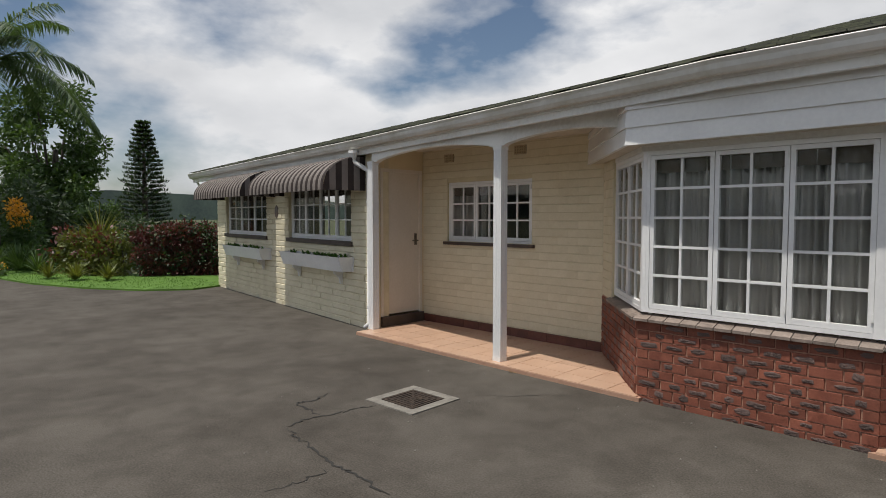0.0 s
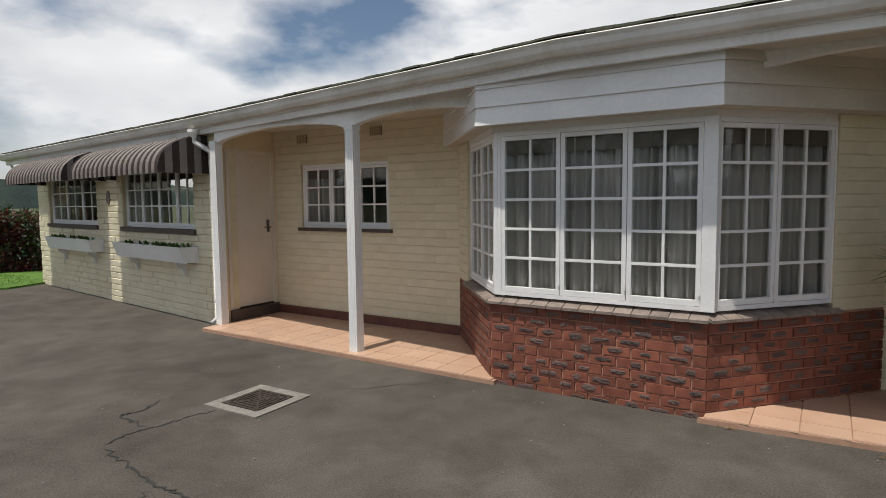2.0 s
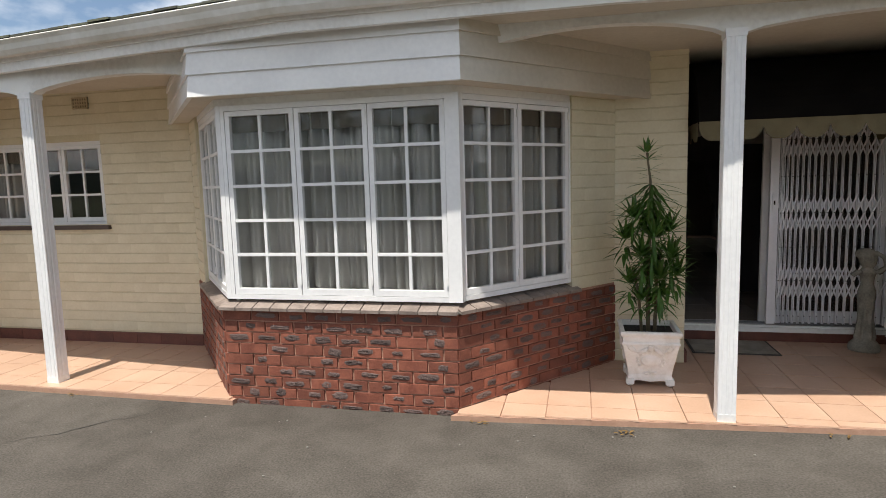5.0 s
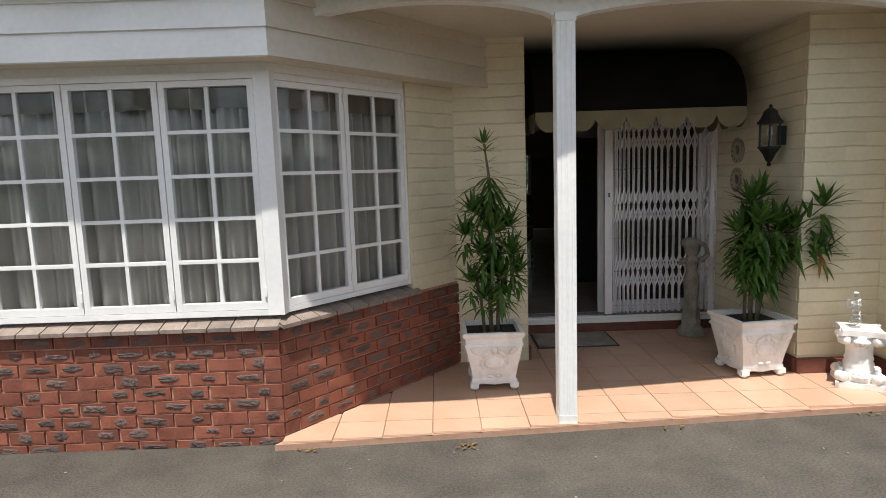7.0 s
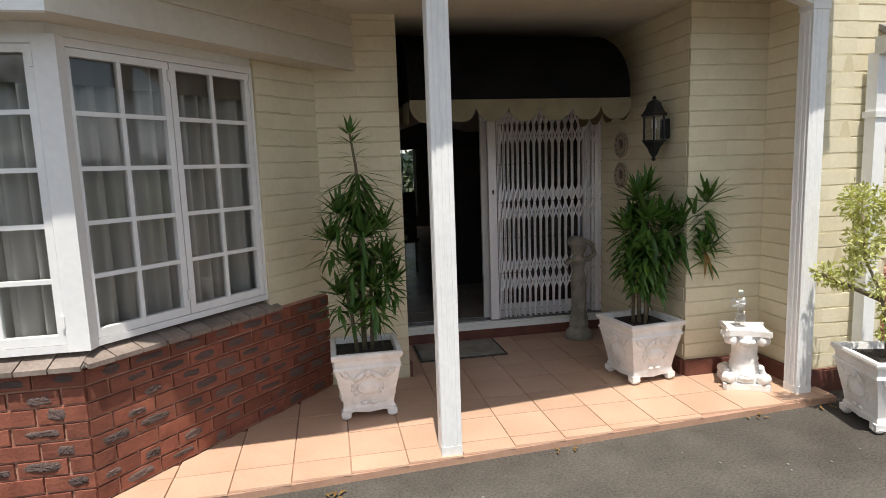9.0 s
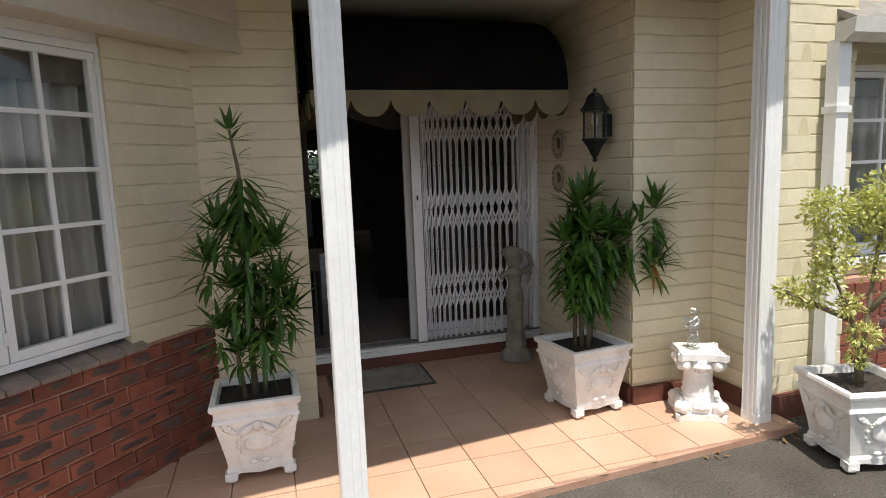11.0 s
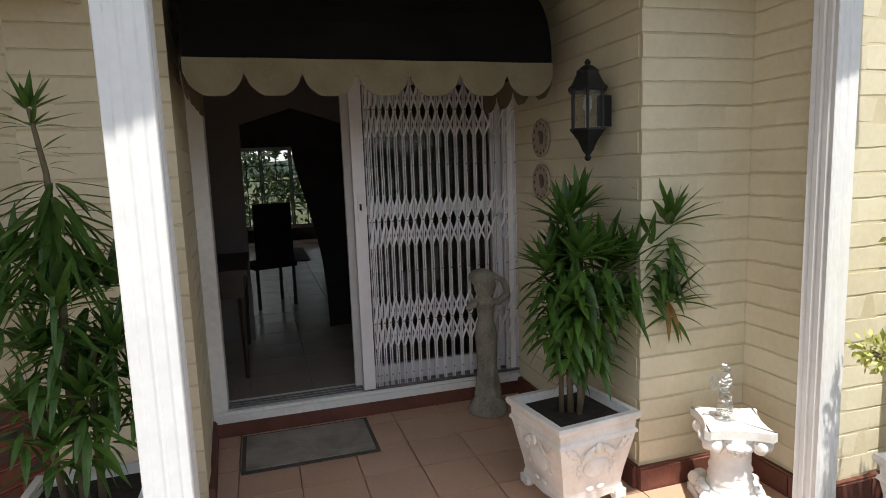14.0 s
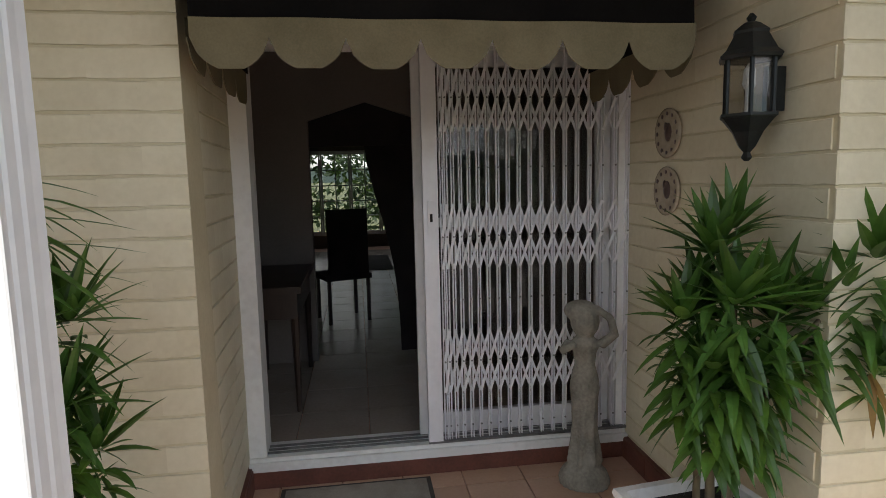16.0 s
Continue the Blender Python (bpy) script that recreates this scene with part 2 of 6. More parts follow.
EARTH = material("garden_earth", (0.035, 0.045, 0.018), (0.08, 0.09, 0.035), 0.95, 0.8, 20.0, 0.4)
LEAF = leaf_material("yucca_leaf", (0.026, 0.070, 0.014), (0.085, 0.18, 0.036), 0.38)
LEAF_VAR = leaf_material("variegated_leaf", (0.22, 0.26, 0.06), (0.52, 0.52, 0.22), 0.5)
LEAF_DRY = leaf_material("dry_leaf", (0.16, 0.09, 0.03), (0.28, 0.17, 0.05), 0.6)
LEAF_RED = leaf_material("red_hedge_leaf", (0.026, 0.016, 0.013), (0.17, 0.045, 0.048), 0.5)
LEAF_DEEP = leaf_material("dark_tree_leaf", (0.012, 0.026, 0.012), (0.035, 0.065, 0.022), 0.6)
LEAF_TREE = leaf_material("broad_tree_leaf", (0.025, 0.055, 0.015), (0.07, 0.125, 0.03), 0.55)
LEAF_YEL = leaf_material("croton_leaf", (0.04, 0.065, 0.012), (0.15, 0.16, 0.035), 0.5)
FLOWER = leaf_material("orange_flower", (0.55, 0.25, 0.02), (0.75, 0.4, 0.04), 0.6)
PALM = leaf_material("palm_frond", (0.03, 0.06, 0.025), (0.085, 0.14, 0.06), 0.5)
BARK = material("grey_bark", (0.06, 0.05, 0.04), (0.13, 0.11, 0.09), 0.95, 9.0, 60.0, 0.6, stretch=(1, 1, 0.3))
STEM = material("plant_stem", (0.13, 0.10, 0.06), (0.22, 0.18, 0.11), 0.8, 14.0, 60.0, 0.4)
HILL = material("far_wooded_hill", (0.02, 0.034, 0.032), (0.042, 0.062, 0.052), 1.0, 0.05, 0.6, 0.0)
GLASS = glass_material("window_glass", (0.87, 0.87, 0.86))


add_stains(CREAM, 0.9, (0.90, 0.88, 0.84), (1.0, 1.0, 1.0), 5.0)
add_stains(GUTTER, 1.2, (0.78, 0.76, 0.70), (1.0, 1.0, 1.0), 6.0)
add_stains(POT, 6.0, (0.86, 0.84, 0.80), (1.0, 1.0, 1.0), 7.0)
add_stains(MAT, 3.0, (0.7, 0.7, 0.7), (1.25, 1.25, 1.25), 8.0)


# ---- builders ----
def bx(bm, x0, y0, z0, x1, y1, z1, m=None):
    vs = [bm.verts.new((x, y, z)) for z in (z0, z1) for y in (y0, y1) for x in (x0, x1)]
    for f in ((0, 2, 3, 1), (4, 5, 7, 6), (0, 1, 5, 4), (2, 6, 7, 3), (0, 4, 6, 2), (1, 3, 7, 5)):
        bm.faces.new([vs[i] for i in f])
    if m is not None:
        for v in vs:
            v.co = m @ v.co
    return vs


def prism(bm, pts, vec):
    """A polygon swept along a vector."""
    a = [bm.verts.new(p) for p in pts]
    b = [bm.verts.new(Vector(p) + Vector(vec)) for p in pts]
    bm.faces.new(a)
    bm.faces.new(b[::-1])
    n = len(pts)
    for i in range(n):
        bm.faces.new((a[i], b[i], b[(i + 1) % n], a[(i + 1) % n]))
    return a + b


def tube(bm, pts, r, seg=8, cap=True):
    pts = [Vector(p) for p in pts]
    rs = r if isinstance(r, (list, tuple)) else [r] * len(pts)
    rings = []
    for i, p in enumerate(pts):
        d = (pts[min(i + 1, len(pts) - 1)] - pts[max(i - 1, 0)]).normalized()
        s = d.orthogonal().normalized() if not rings else (side - d * side.dot(d)).normalized()
        side = s
        t = d.cross(s)
        rings.append([bm.verts.new(p + rs[i] * (math.cos(2 * math.pi * k / seg) * s + math.sin(2 * math.pi * k / seg) * t)) for k in range(seg)])
    for a, b in zip(rings, rings[1:]):
        for k in range(seg):
            bm.faces.new((a[k], a[(k + 1) % seg], b[(k + 1) % seg], b[k]))
    if cap:
        bm.faces.new(rings[0][::-1])
        bm.faces.new(rings[-1])


def lathe(bm, prof, seg=20, at=(0, 0, 0), sx=1.0, sy=1.0):
    rings = [[bm.verts.new((at[0] + sx * r * math.cos(2 * math.pi * k / seg), at[1] + sy * r * math.sin(2 * math.pi * k / seg), at[2] + z)) for k in range(seg)] for r, z in prof]
    for a, b in zip(rings, rings[1:]):
        for k in range(seg):
            bm.faces.new((a[k], a[(k + 1) % seg], b[(k + 1) % seg], b[k]))
    bm.faces.new(rings[0][::-1])
    bm.faces.new(rings[-1])


def ball(bm, c, r, seg=10, sq=(1, 1, 1)):
    prof = [(max(0.02, math.sin(math.pi * i / 8)), -math.cos(math.pi * i / 8)) for i in range(9)]
    rings = [[bm.verts.new((c[0] + r * sq[0] * a * math.cos(2 * math.pi * k / seg), c[1] + r * sq[1] * a * math.sin(2 * math.pi * k / seg), c[2] + r * sq[2] * z)) for k in range(seg)] for a, z in prof]
    for a, b in zip(rings, rings[1:]):
        for k in range(seg):
            bm.faces.new((a[k], a[(k + 1) % seg], b[(k + 1) % seg], b[k]))
    bm.faces.new(rings[0][::-1])
    bm.faces.new(rings[-1])


def soften(bm, w, seg=1):
    bmesh.ops.bevel(bm, geom=[e for e in bm.edges if e.calc_face_angle(0) > 0.5], offset=w, segments=seg, affect='EDGES', profile=0.5)


def finish(bm, name, smooth=False):
    bmesh.ops.recalc_face_normals(bm, faces=bm.faces)
    me = bpy.data.meshes.new(name)
    bm.to_mesh(me)
    bm.free()
    if smooth:
        for p in me.polygons:
            p.use_smooth = True
    return me


def part(name, bm, mat, parent=None, label="", smooth=False):
    me = finish(bm, name, smooth)
    me.materials.append(mat)
    ob = new(name, me)
    if parent is not None:
        ob.parent = parent
    if label:
        ob["label"] = label
    return ob


def thing(name, label, category, m=None, group="", kind=""):
    ob = new(name)
    if m is not None:
        ob.matrix_world = m
    return tagged(ob, label, category, group, kind)


def B():
    return bmesh.new()


def panel(bm, length, height, thick, holes=(), z0=0.0):
    """A wall slab, outer face at y = 0, with rectangular openings (x0, z0, x1, z1) right through it."""
    xs = sorted({0.0, length, *[h[0] for h in holes], *[h[2] for h in holes]})
    zs = sorted({z0, height, *[h[1] for h in holes], *[h[3] for h in holes]})
    for a, b in zip(xs, xs[1:]):
        start = None
        for c, d in zip(zs, zs[1:]):
            solid = not any(h[0] <= a + 1e-6 and b <= h[2] + 1e-6 and h[1] <= c + 1e-6 and d <= h[3] + 1e-6 for h in holes)
            if solid and start is None:
                start = c
            if not solid and start is not None:
                bx(bm, a, 0, start, b, thick, c)
                start = None
        if start is not None:
            bx(bm, a, 0, start, b, thick, zs[-1])


PIECES = {}


def piece_mesh(kind, length, height, proud, mat, chamfer, wob, variant):
    key = (kind, round(length, 2), round(height, 3), variant)
    if key not in PIECES:
        rr = random.Random(hash(key[1:]) % 9973)
        bm = B()
        x, z, c = length / 2, height / 2, chamfer
        cx = chamfer if wob > 0.002 else 0.0
        back = [bm.verts.new((sx * x, 0.004, sz * z)) for sx, sz in ((-1, -1), (1, -1), (1, 1), (-1, 1))]
        front = [bm.verts.new((sx * (x - cx) + rr.uniform(-wob, wob) * (0.0 if cx < 0.001 else 1), -proud + rr.uniform(-wob, wob) * (0.25 if cx < 0.001 and abs(sx) == 1 else 1), sz * (z - c) + rr.uniform(-wob, wob) * (1.6 if cx < 0.001 else 1))) for sx, sz in ((-1, -1), (-0.3, -1), (0.35, -1), (1, -1), (1, 1), (0.3, 1), (-0.35, 1), (-1, 1))]
        bm.faces.new((front[0], front[1], front[6], front[7]))
        bm.faces.new((front[1], front[2], front[5], front[6]))
        bm.faces.new((front[2], front[3], front[4], front[5]))
        bm.faces.new((back[0], back[1], front[3], front[2], front[1], front[0]))
        bm.faces.new((back[1], back[2], front[4], front[3]))
        bm.faces.new((back[2], back[3], front[7], front[6], front[5], front[4]))
        bm.faces.new((back[3], back[0], front[0], front[7]))
        me = finish(bm, kind)
        me.materials.append(mat)
        PIECES[key] = me
    return PIECES[key]


def courses(parent, m, length, z0, z1, mat, bl, bh, gap, proud, holes=(), kind="brick", wob=0.0012, scars=None, side=None):
    """Bricks in stretcher bond on the face of a wall, each an object under it."""
    rr = random.Random(int(length * 1000) + int(z0 * 100) + int(m.translation.x * 77))
    z, row = z0, 0
    while z + 0.02 < z1:
        h = min(bh, z1 - z) - gap
        x = -(bl / 2) * (row % 2)
        while x < length - 0.02:
            a, b = max(x, 0.0), min(x + bl, length)
            x += bl
            spans = [(a, b)]
            for hx0, hz0, hx1, hz1 in holes:
                if z + h > hz0 + 0.01 and z < hz1 - 0.01:
                    spans = [q for s, e in spans for q in ((s, min(e, hx0)), (max(s, hx1), e)) if q[1] - q[0] > 0.03]
            for s, e in spans:
                if e - s < 0.03:
                    continue
                me = piece_mesh(kind, e - s - (gap if side is None else side), h, proud, mat, 0.004, wob, rr.randrange(4))
                ob = new(kind, me)
                ob.parent = parent
                ob.matrix_parent_inverse = Matrix.Identity(4)
                ob.matrix_local = m @ Matrix.Translation(((s + e) / 2, 0, z + gap / 2 + h / 2))
                if scars and rr.random() < scars and e - s > 0.12:
                    w = (e - s) * rr.uniform(0.35, 0.85)
                    sob = new("scar", scar_mesh(rr.randrange(12)))
                    sob.parent = ob
                    sob.matrix_local = Matrix.Translation((rr.uniform(-0.35, 0.35) * (e - s - w), -proud - 0.0005, rr.uniform(-0.008, 0.008))) @ Matrix.Diagonal((w, 1, h * rr.uniform(0.45, 0.9), 1))
        z += bh
        row += 1


SCARS = {}


def scar_mesh(i):
    """A ragged burnt scar of unit size, gouged and raised."""
    if i not in SCARS:
        rr = random.Random(50 + i)
        bm = B()
        n = 22
        rim = []
        tall = rr.uniform(0.75, 1.0)
        for k in range(n):
            a = 2 * math.pi * k / n
            r = 0.5 * rr.uniform(0.78, 1.0)
            sq = 1.0 / max(abs(math.cos(a)), abs(math.sin(a))) ** 0.6
            rim.append(bm.verts.new((r * sq * math.cos(a), 0.001, tall * r * sq * math.sin(a) + 0.05 * math.sin(3 * a + i))))
        inner = [bm.verts.new((v.co.x * 0.72, -rr.uniform(0.001, 0.006), v.co.z * rr.uniform(0.66, 0.85))) for v in rim]
        mid = [bm.verts.new((v.co.x * 0.4, -rr.uniform(-0.001, 0.004), v.co.z * 0.4)) for v in inner]
        centre = bm.verts.new((0, -0.001, 0))
        for k in range(n):
            j = (k + 1) % n
            bm.faces.new((rim[k], rim[j], inner[j], inner[k]))
            bm.faces.new((inner[k], inner[j], mid[j], mid[k]))
            bm.faces.new((mid[k], mid[j], centre))
        me = finish(bm, "scar", True)
        me.materials.append(FLASH)
        SCARS[i] = me
    return SCARS[i]


def along(x0, y0, x1, y1, z=0.0):
    """A frame at (x0, y0) whose x axis runs to (x1, y1); its y axis points into the wall when that runs left to right seen from outside."""
    a = math.atan2(y1 - y0, x1 - x0)
    return Matrix.Translation((x0, y0, z)) @ Matrix.Rotation(a, 4, 'Z'), math.hypot(x1 - x0, y1 - y0)


def leaf_strip(verts, faces, base, way, length, width, droop, rr, fold=0.25):
    """One long pointed leaf of four joints, folded along its rib."""
    way = Vector(way).normalized()
    side = way.cross(Vector((0, 0, 1)))
    side = side.normalized() if side.length > 0.05 else Vector((1, 0, 0))
    p = Vector(base)
    n = len(verts)
    d = way.copy()
    for i, w in enumerate((0.45, 1.0, 0.85, 0.5, 0.0)):
        up = side.cross(d).normalized()
        if w:
            verts += [p - side * width * w / 2 + up * width * fold * w / 2, p.copy(), p + side * width * w / 2 + up * width * fold * w / 2]
        else:
            verts.append(p.copy())
        p = p + d * length / 4
        d = (d + Vector((0, 0, -droop / 4))).normalized()
    for i in range(3):
        a = n + 3 * i
        faces += [(a, a + 1, a + 4, a + 3), (a + 1, a + 2, a + 5, a + 4)]
    a = n + 9
    faces += [(a, a + 1, n + 12), (a + 1, a + 2, n + 12)]


def raw_part(name, verts, faces, mat, parent=None, label="", kind=""):
    me = bpy.data.meshes.new(name)
    me.from_pydata([tuple(v) for v in verts], [], faces)
    me.materials.append(mat)
    ob = new(name, me)
    if parent is not None:
        ob.parent = parent
    return tagged(ob, label, "", "", kind)


def tuft(verts, faces, c, n, length, width, rr, skirt=0.0):
    """A crown of spreading pointed leaves on a stem, with older leaves hanging below it over the given drop."""
    rosette(verts, faces, c, n, length, width, rr, -0.25, 1.3, 0.35)
    x, y, z = c
    for i in range(int(skirt / 0.05)):
        rosette(verts, faces, (x * (1 - 0.012 * i), y * (1 - 0.012 * i), z - 0.05 * (i + 1)), max(6, n // 3), length * 0.9, width * 0.85, rr, -1.3, -0.2, 0.7)


def rosette(verts, faces, c, n, length, width, rr, low=-0.5, high=1.0, droop=0.5, axis=(0, 0, 1)):
    for i in range(n):
        a = 2.399 * i + rr.uniform(-0.2, 0.2)
        e = low + (high - low) * (i + 0.5) / n
        w = Vector((math.cos(a) * math.cos(e), math.sin(a) * math.cos(e), math.sin(e)))
        w = (w + 0.3 * Vector(axis)).normalized()
        leaf_strip(verts, faces, Vector(c) + 0.02 * w, w, length * rr.uniform(0.7, 1.1), width * rr.uniform(0.8, 1.1), droop * rr.uniform(0.5, 1.4), rr)


def leaf_cloud(clumps, size, count, rr, flat=0.6):
    """Small pointed leaves scattered through ball-shaped clumps (x, y, z, r), denser near the skin."""
    verts, faces = [], []
    tot = sum(c[3] ** 2 for c in clumps)
    for x, y, z, r in clumps:
        for _ in range(max(3, int(count * r * r / tot))):
            u = Vector((rr.gauss(0, 1), rr.gauss(0, 1), rr.gauss(0, 1))).normalized()
            p = Vector((x, y, z)) + u * r * (rr.random() ** 0.4) * rr.uniform(0.75, 1.12)
            w = (u + Vector((rr.gauss(0, 0.7), rr.gauss(0, 0.7), rr.gauss(0, 0.7) - 0.2))).normalized()
            s = w.orthogonal().normalized()
            s = (Matrix.Rotation(rr.uniform(0, 6.28), 3, w) @ s)
            L = size * rr.uniform(0.6, 1.3)
            n = len(verts)
            verts += [p, p + w * L * 0.5 + s * L * 0.22, p + w * L, p + w * L * 0.5 - s * L * 0.22]
            faces.append((n, n + 1, n + 2, n + 3))
    return verts, faces


# ---- large structure ----
GATE_Y, FLOOR_Z, CEIL_Z = 7.38, 0.05, 2.76
EAVE = [(3.97, 5.17), (0.6, 4.76), (-1.5, 4.71), (-6.9, 5.30), (-14.9, 6.10)]
EAVE_Z = 2.76
EAVE_LIFT = [0.145, 0.145, 0.13, 0.055, 0.0]   # the gutter falls towards the wing

# ground sheet, driveway, lawn
bm = B()
bmesh.ops.create_grid(bm, x_segments=24, y_segments=24, size=900, matrix=Matrix.Translation((0, 0, -0.12)))
tagged(part("ground", bm, EARTH), "green and brown garden ground reaching the horizon", "ground", kind="structure")
bm = B()
edge = [(-13.9, 6.5), (-13.6, 5.6), (-14.2, 4.7), (-15.6, 3.9), (-17.6, 3.2), (-20.5, 2.7), (-26, 2.3), (-40, 1.6), (-40, -14), (22, -14), (22, 5.6), (4.0, 5.6), (4.0, 6.5)]
prism(bm, [(x, y, -0.1) for x, y in edge], (0, 0, 0.1))
bmesh.ops.triangulate(bm, faces=bm.faces)
tagged(part("driveway", bm, ASPHALT), "worn grey asphalt driveway with stains and cracks", "driveway", kind="structure")
bm = B()
lawn = [(-13.9, 6.6), (-13.55, 5.6), (-14.15, 4.72), (-15.55, 3.92), (-17.6, 3.22), (-20.5, 2.72), (-26, 2.32), (-27, 5.5), (-20.2, 5.0), (-18.2, 6.0), (-17.2, 9.0), (-14.5, 9.0)]
prism(bm, [(x, y, -0.1) for x, y in lawn], (0, 0, 0.14))
bmesh.ops.triangulate(bm, faces=bm.faces)
lawn_ob = tagged(part("lawn", bm, GRASS), "short bright green mown lawn beside the driveway", "lawn", kind="structure")
rr = random.Random(3)
gv, gf = [], []
for _ in range(9000):
    x, y = rr.uniform(-26, -13.4), rr.uniform(2.3, 6.6)
    inside = False
    for (xa, ya), (xb, yb) in zip(lawn, lawn[1:] + lawn[:1]):
        if (ya > y) != (yb > y) and x < (xb - xa) * (y - ya) / (yb - ya) + xa:
            inside = not inside
    if inside:
        a, n = rr.uniform(0, 3.14), len(gv)
        dx, dy, h = 0.012 * math.cos(a), 0.012 * math.sin(a), rr.uniform(0.015, 0.04)
        gv += [(x - dx, y - dy, 0.03), (x + dx, y + dy, 0.03), (x + rr.uniform(-.03, .03), y + rr.uniform(-.03, .03), 0.04 + h)]
        gf.append((n, n + 1, n + 2))
raw_part("grass_blades", gv, gf, GRASS, lawn_ob, "", "stuff")

# cracks in the asphalt
def crack(pts, w, seed):
    q = random.Random(seed)
    bm = B()
    line = []
    for (x0, y0), (x1, y1) in zip(pts, pts[1:]):
        for i in range(8):
            t = i / 8
            line.append((x0 + (x1 - x0) * t + q.uniform(-.03, .03), y0 + (y1 - y0) * t + q.uniform(-.03, .03)))
    prev = None
    for i, (x, y) in enumerate(line):
        k = w * q.uniform(0.3, 1.2) * min(1, i / 4, (len(line) - i) / 4)
        nx, ny = line[min(i + 1, len(line) - 1)][1] - line[max(i - 1, 0)][1], -(line[min(i + 1, len(line) - 1)][0] - line[max(i - 1, 0)][0])
        d = math.hypot(nx, ny) or 1
        cur = (bm.verts.new((x + nx / d * k, y + ny / d * k, 0.004)), bm.verts.new((x - nx / d * k, y - ny / d * k, 0.004)))
        if prev:
            bm.faces.new((prev[0], prev[1], cur[1], cur[0]))
        prev = cur
    tagged(part("asphalt_crack", bm, CRACK), "dark jagged crack in the grey asphalt", "crack", "cracks in the driveway", "structure")


crack([(-3.93, 2.45), (-3.51, 2.38), (-3.07, 2.32), (-2.77, 2.31), (-2.4, 2.28)], 0.011, 1)
crack([(-3.93, 2.45), (-3.98, 2.61), (-3.96, 2.81), (-3.93, 3.08), (-3.85, 3.37)], 0.009, 2)
crack([(-3.96, 2.81), (-4.44, 2.84), (-4.38, 3.02), (-4.5, 3.26)], 0.012, 3)
crack([(-3.01, 2.28), (-2.99, 2.02), (-3.02, 1.75)], 0.006, 4)
crack([(-3.5, 4.1), (-3.0, 4.6), (-2.6, 5.1)], 0.004, 5)

# porch slabs
bm = B()
prism(bm, [(-6.62, 5.14, -0.1), (-2.24, 5.08, -0.1), (-2.24, 5.25, -0.1), (-3.36, 6.55, -0.1), (-6.62, 6.55, -0.1)], (0, 0, 0.138))
porch_a = tagged(part("floor_porch_west", bm, GROUT), "terracotta tiled porch slab with a low front edge", "porch floor", kind="structure")
bm = B()
prism(bm, [(-0.50, 5.05, -0.1), (3.98, 5.36, -0.1), (3.98, 6.1, -0.1), (3.4, 6.1, -0.1), (3.4, 7.6, -0.1), (1.1, 7.6, -0.1), (0.6, 6.6, -0.1)], (0, 0, 0.138))
porch_b = tagged(part("floor_porch_entrance", bm, GROUT), "terracotta tiled entrance porch slab with worn front edge", "porch floor", kind="structure")

# walls: frame, length, openings
def wall(name, x0, y0, x1, y1, top, thick, label, holes=(), mat=JOINT, z0=-0.1):
    m, length = along(x0, y0, x1, y1)
    bm = B()
    panel(bm, length, top, thick, holes, z0)
    ob = part(name, bm, mat)
    ob.matrix_world = m
    return tagged(ob, label, "wall", kind="structure"), length


CREAM_LABEL = "cream painted brick wall with visible courses"
WALLS = []   # (object, length, z0, z1, holes) of the brick faces laid at the end
PW = (0.54, 1.325, 2.13, 2.215)      # porch window opening along the porch wall
w_porch, L = wall("wall_porch", -6.64, 6.49, -3.44, 6.49, CEIL_Z, 0.22, CREAM_LABEL, [PW])
WALLS.append((w_porch, L, 0.18, CEIL_Z, [PW], 300))
DOORHOLE = (0.08, 0.20, 0.92, 2.42)
w_side, L = wall("wall_porch_side", -6.64, 5.53, -6.64, 6.49, CEIL_Z, 0.22, "cream painted wall holding the porch door", [DOORHOLE], CREAM_PLAIN)
# wing, slightly turned
WING_M, WING_L = along(-13.95, 6.42, -6.66, 5.53)
def wu(u0, u1):
    return WING_L - u1, WING_L - u0
WW1 = (wu(4.2, 6.68)[0], 1.31, wu(4.2, 6.68)[1], 2.25)
WW2 = (wu(0.7, 3.1)[0], 1.31, wu(0.7, 3.1)[1], 2.25)
w_wing, L = wall("wall_wing", -13.95, 6.42, -6.66, 5.53, 2.72, 0.24, "cream painted brick wing wall with two windows", [WW1, WW2])
WALLS.append((w_wing, L, 0.0, 2.7, [WW1, WW2], 0))
w_wend, L = wall("wall_wing_end", -14.2, 9.5, -13.95, 6.42, 2.72, 0.24, CREAM_LABEL, mat=CREAM_PLAIN)
bm = B()
bx(bm, 0, 0, -0.1, 0.75, 0.15, 2.3)
ob = tagged(part("wall_wing_low", bm, CREAM_PLAIN), "narrow cream plastered return beside the hedge", "wall", kind="structure")
ob.matrix_world = along(-14.75, 6.80, -14.0, 6.70)[0]
# bay walls
BL, BR, BY = -2.30, -0.46, 5.15
BAYL0, BAYR1 = (-3.44, 6.49), (0.69, 6.50)
w_bay, L = wall("wall_bay_front", BL, BY, BR, BY, 0.76, 0.2, "rustic red brick base of the bay window", mat=MORTAR)
w_bayl, LL = wall("wall_bay_west", *BAYL0, BL, BY, 0.76, 0.2, "rustic red brick side of the bay", mat=MORTAR)
w_bayr, LR = wall("wall_bay_east", BR, BY, *BAYR1, 0.76, 0.2, "rustic red brick side of the bay", mat=MORTAR)
WINSIDE = 1.22
w_ue, _ = wall("wall_bay_east_upper", BR + (BAYR1[0] - BR) * WINSIDE / LR, BY + (BAYR1[1] - BY) * WINSIDE / LR, *BAYR1, CEIL_Z, 0.2, CREAM_LABEL, z0=0.76)
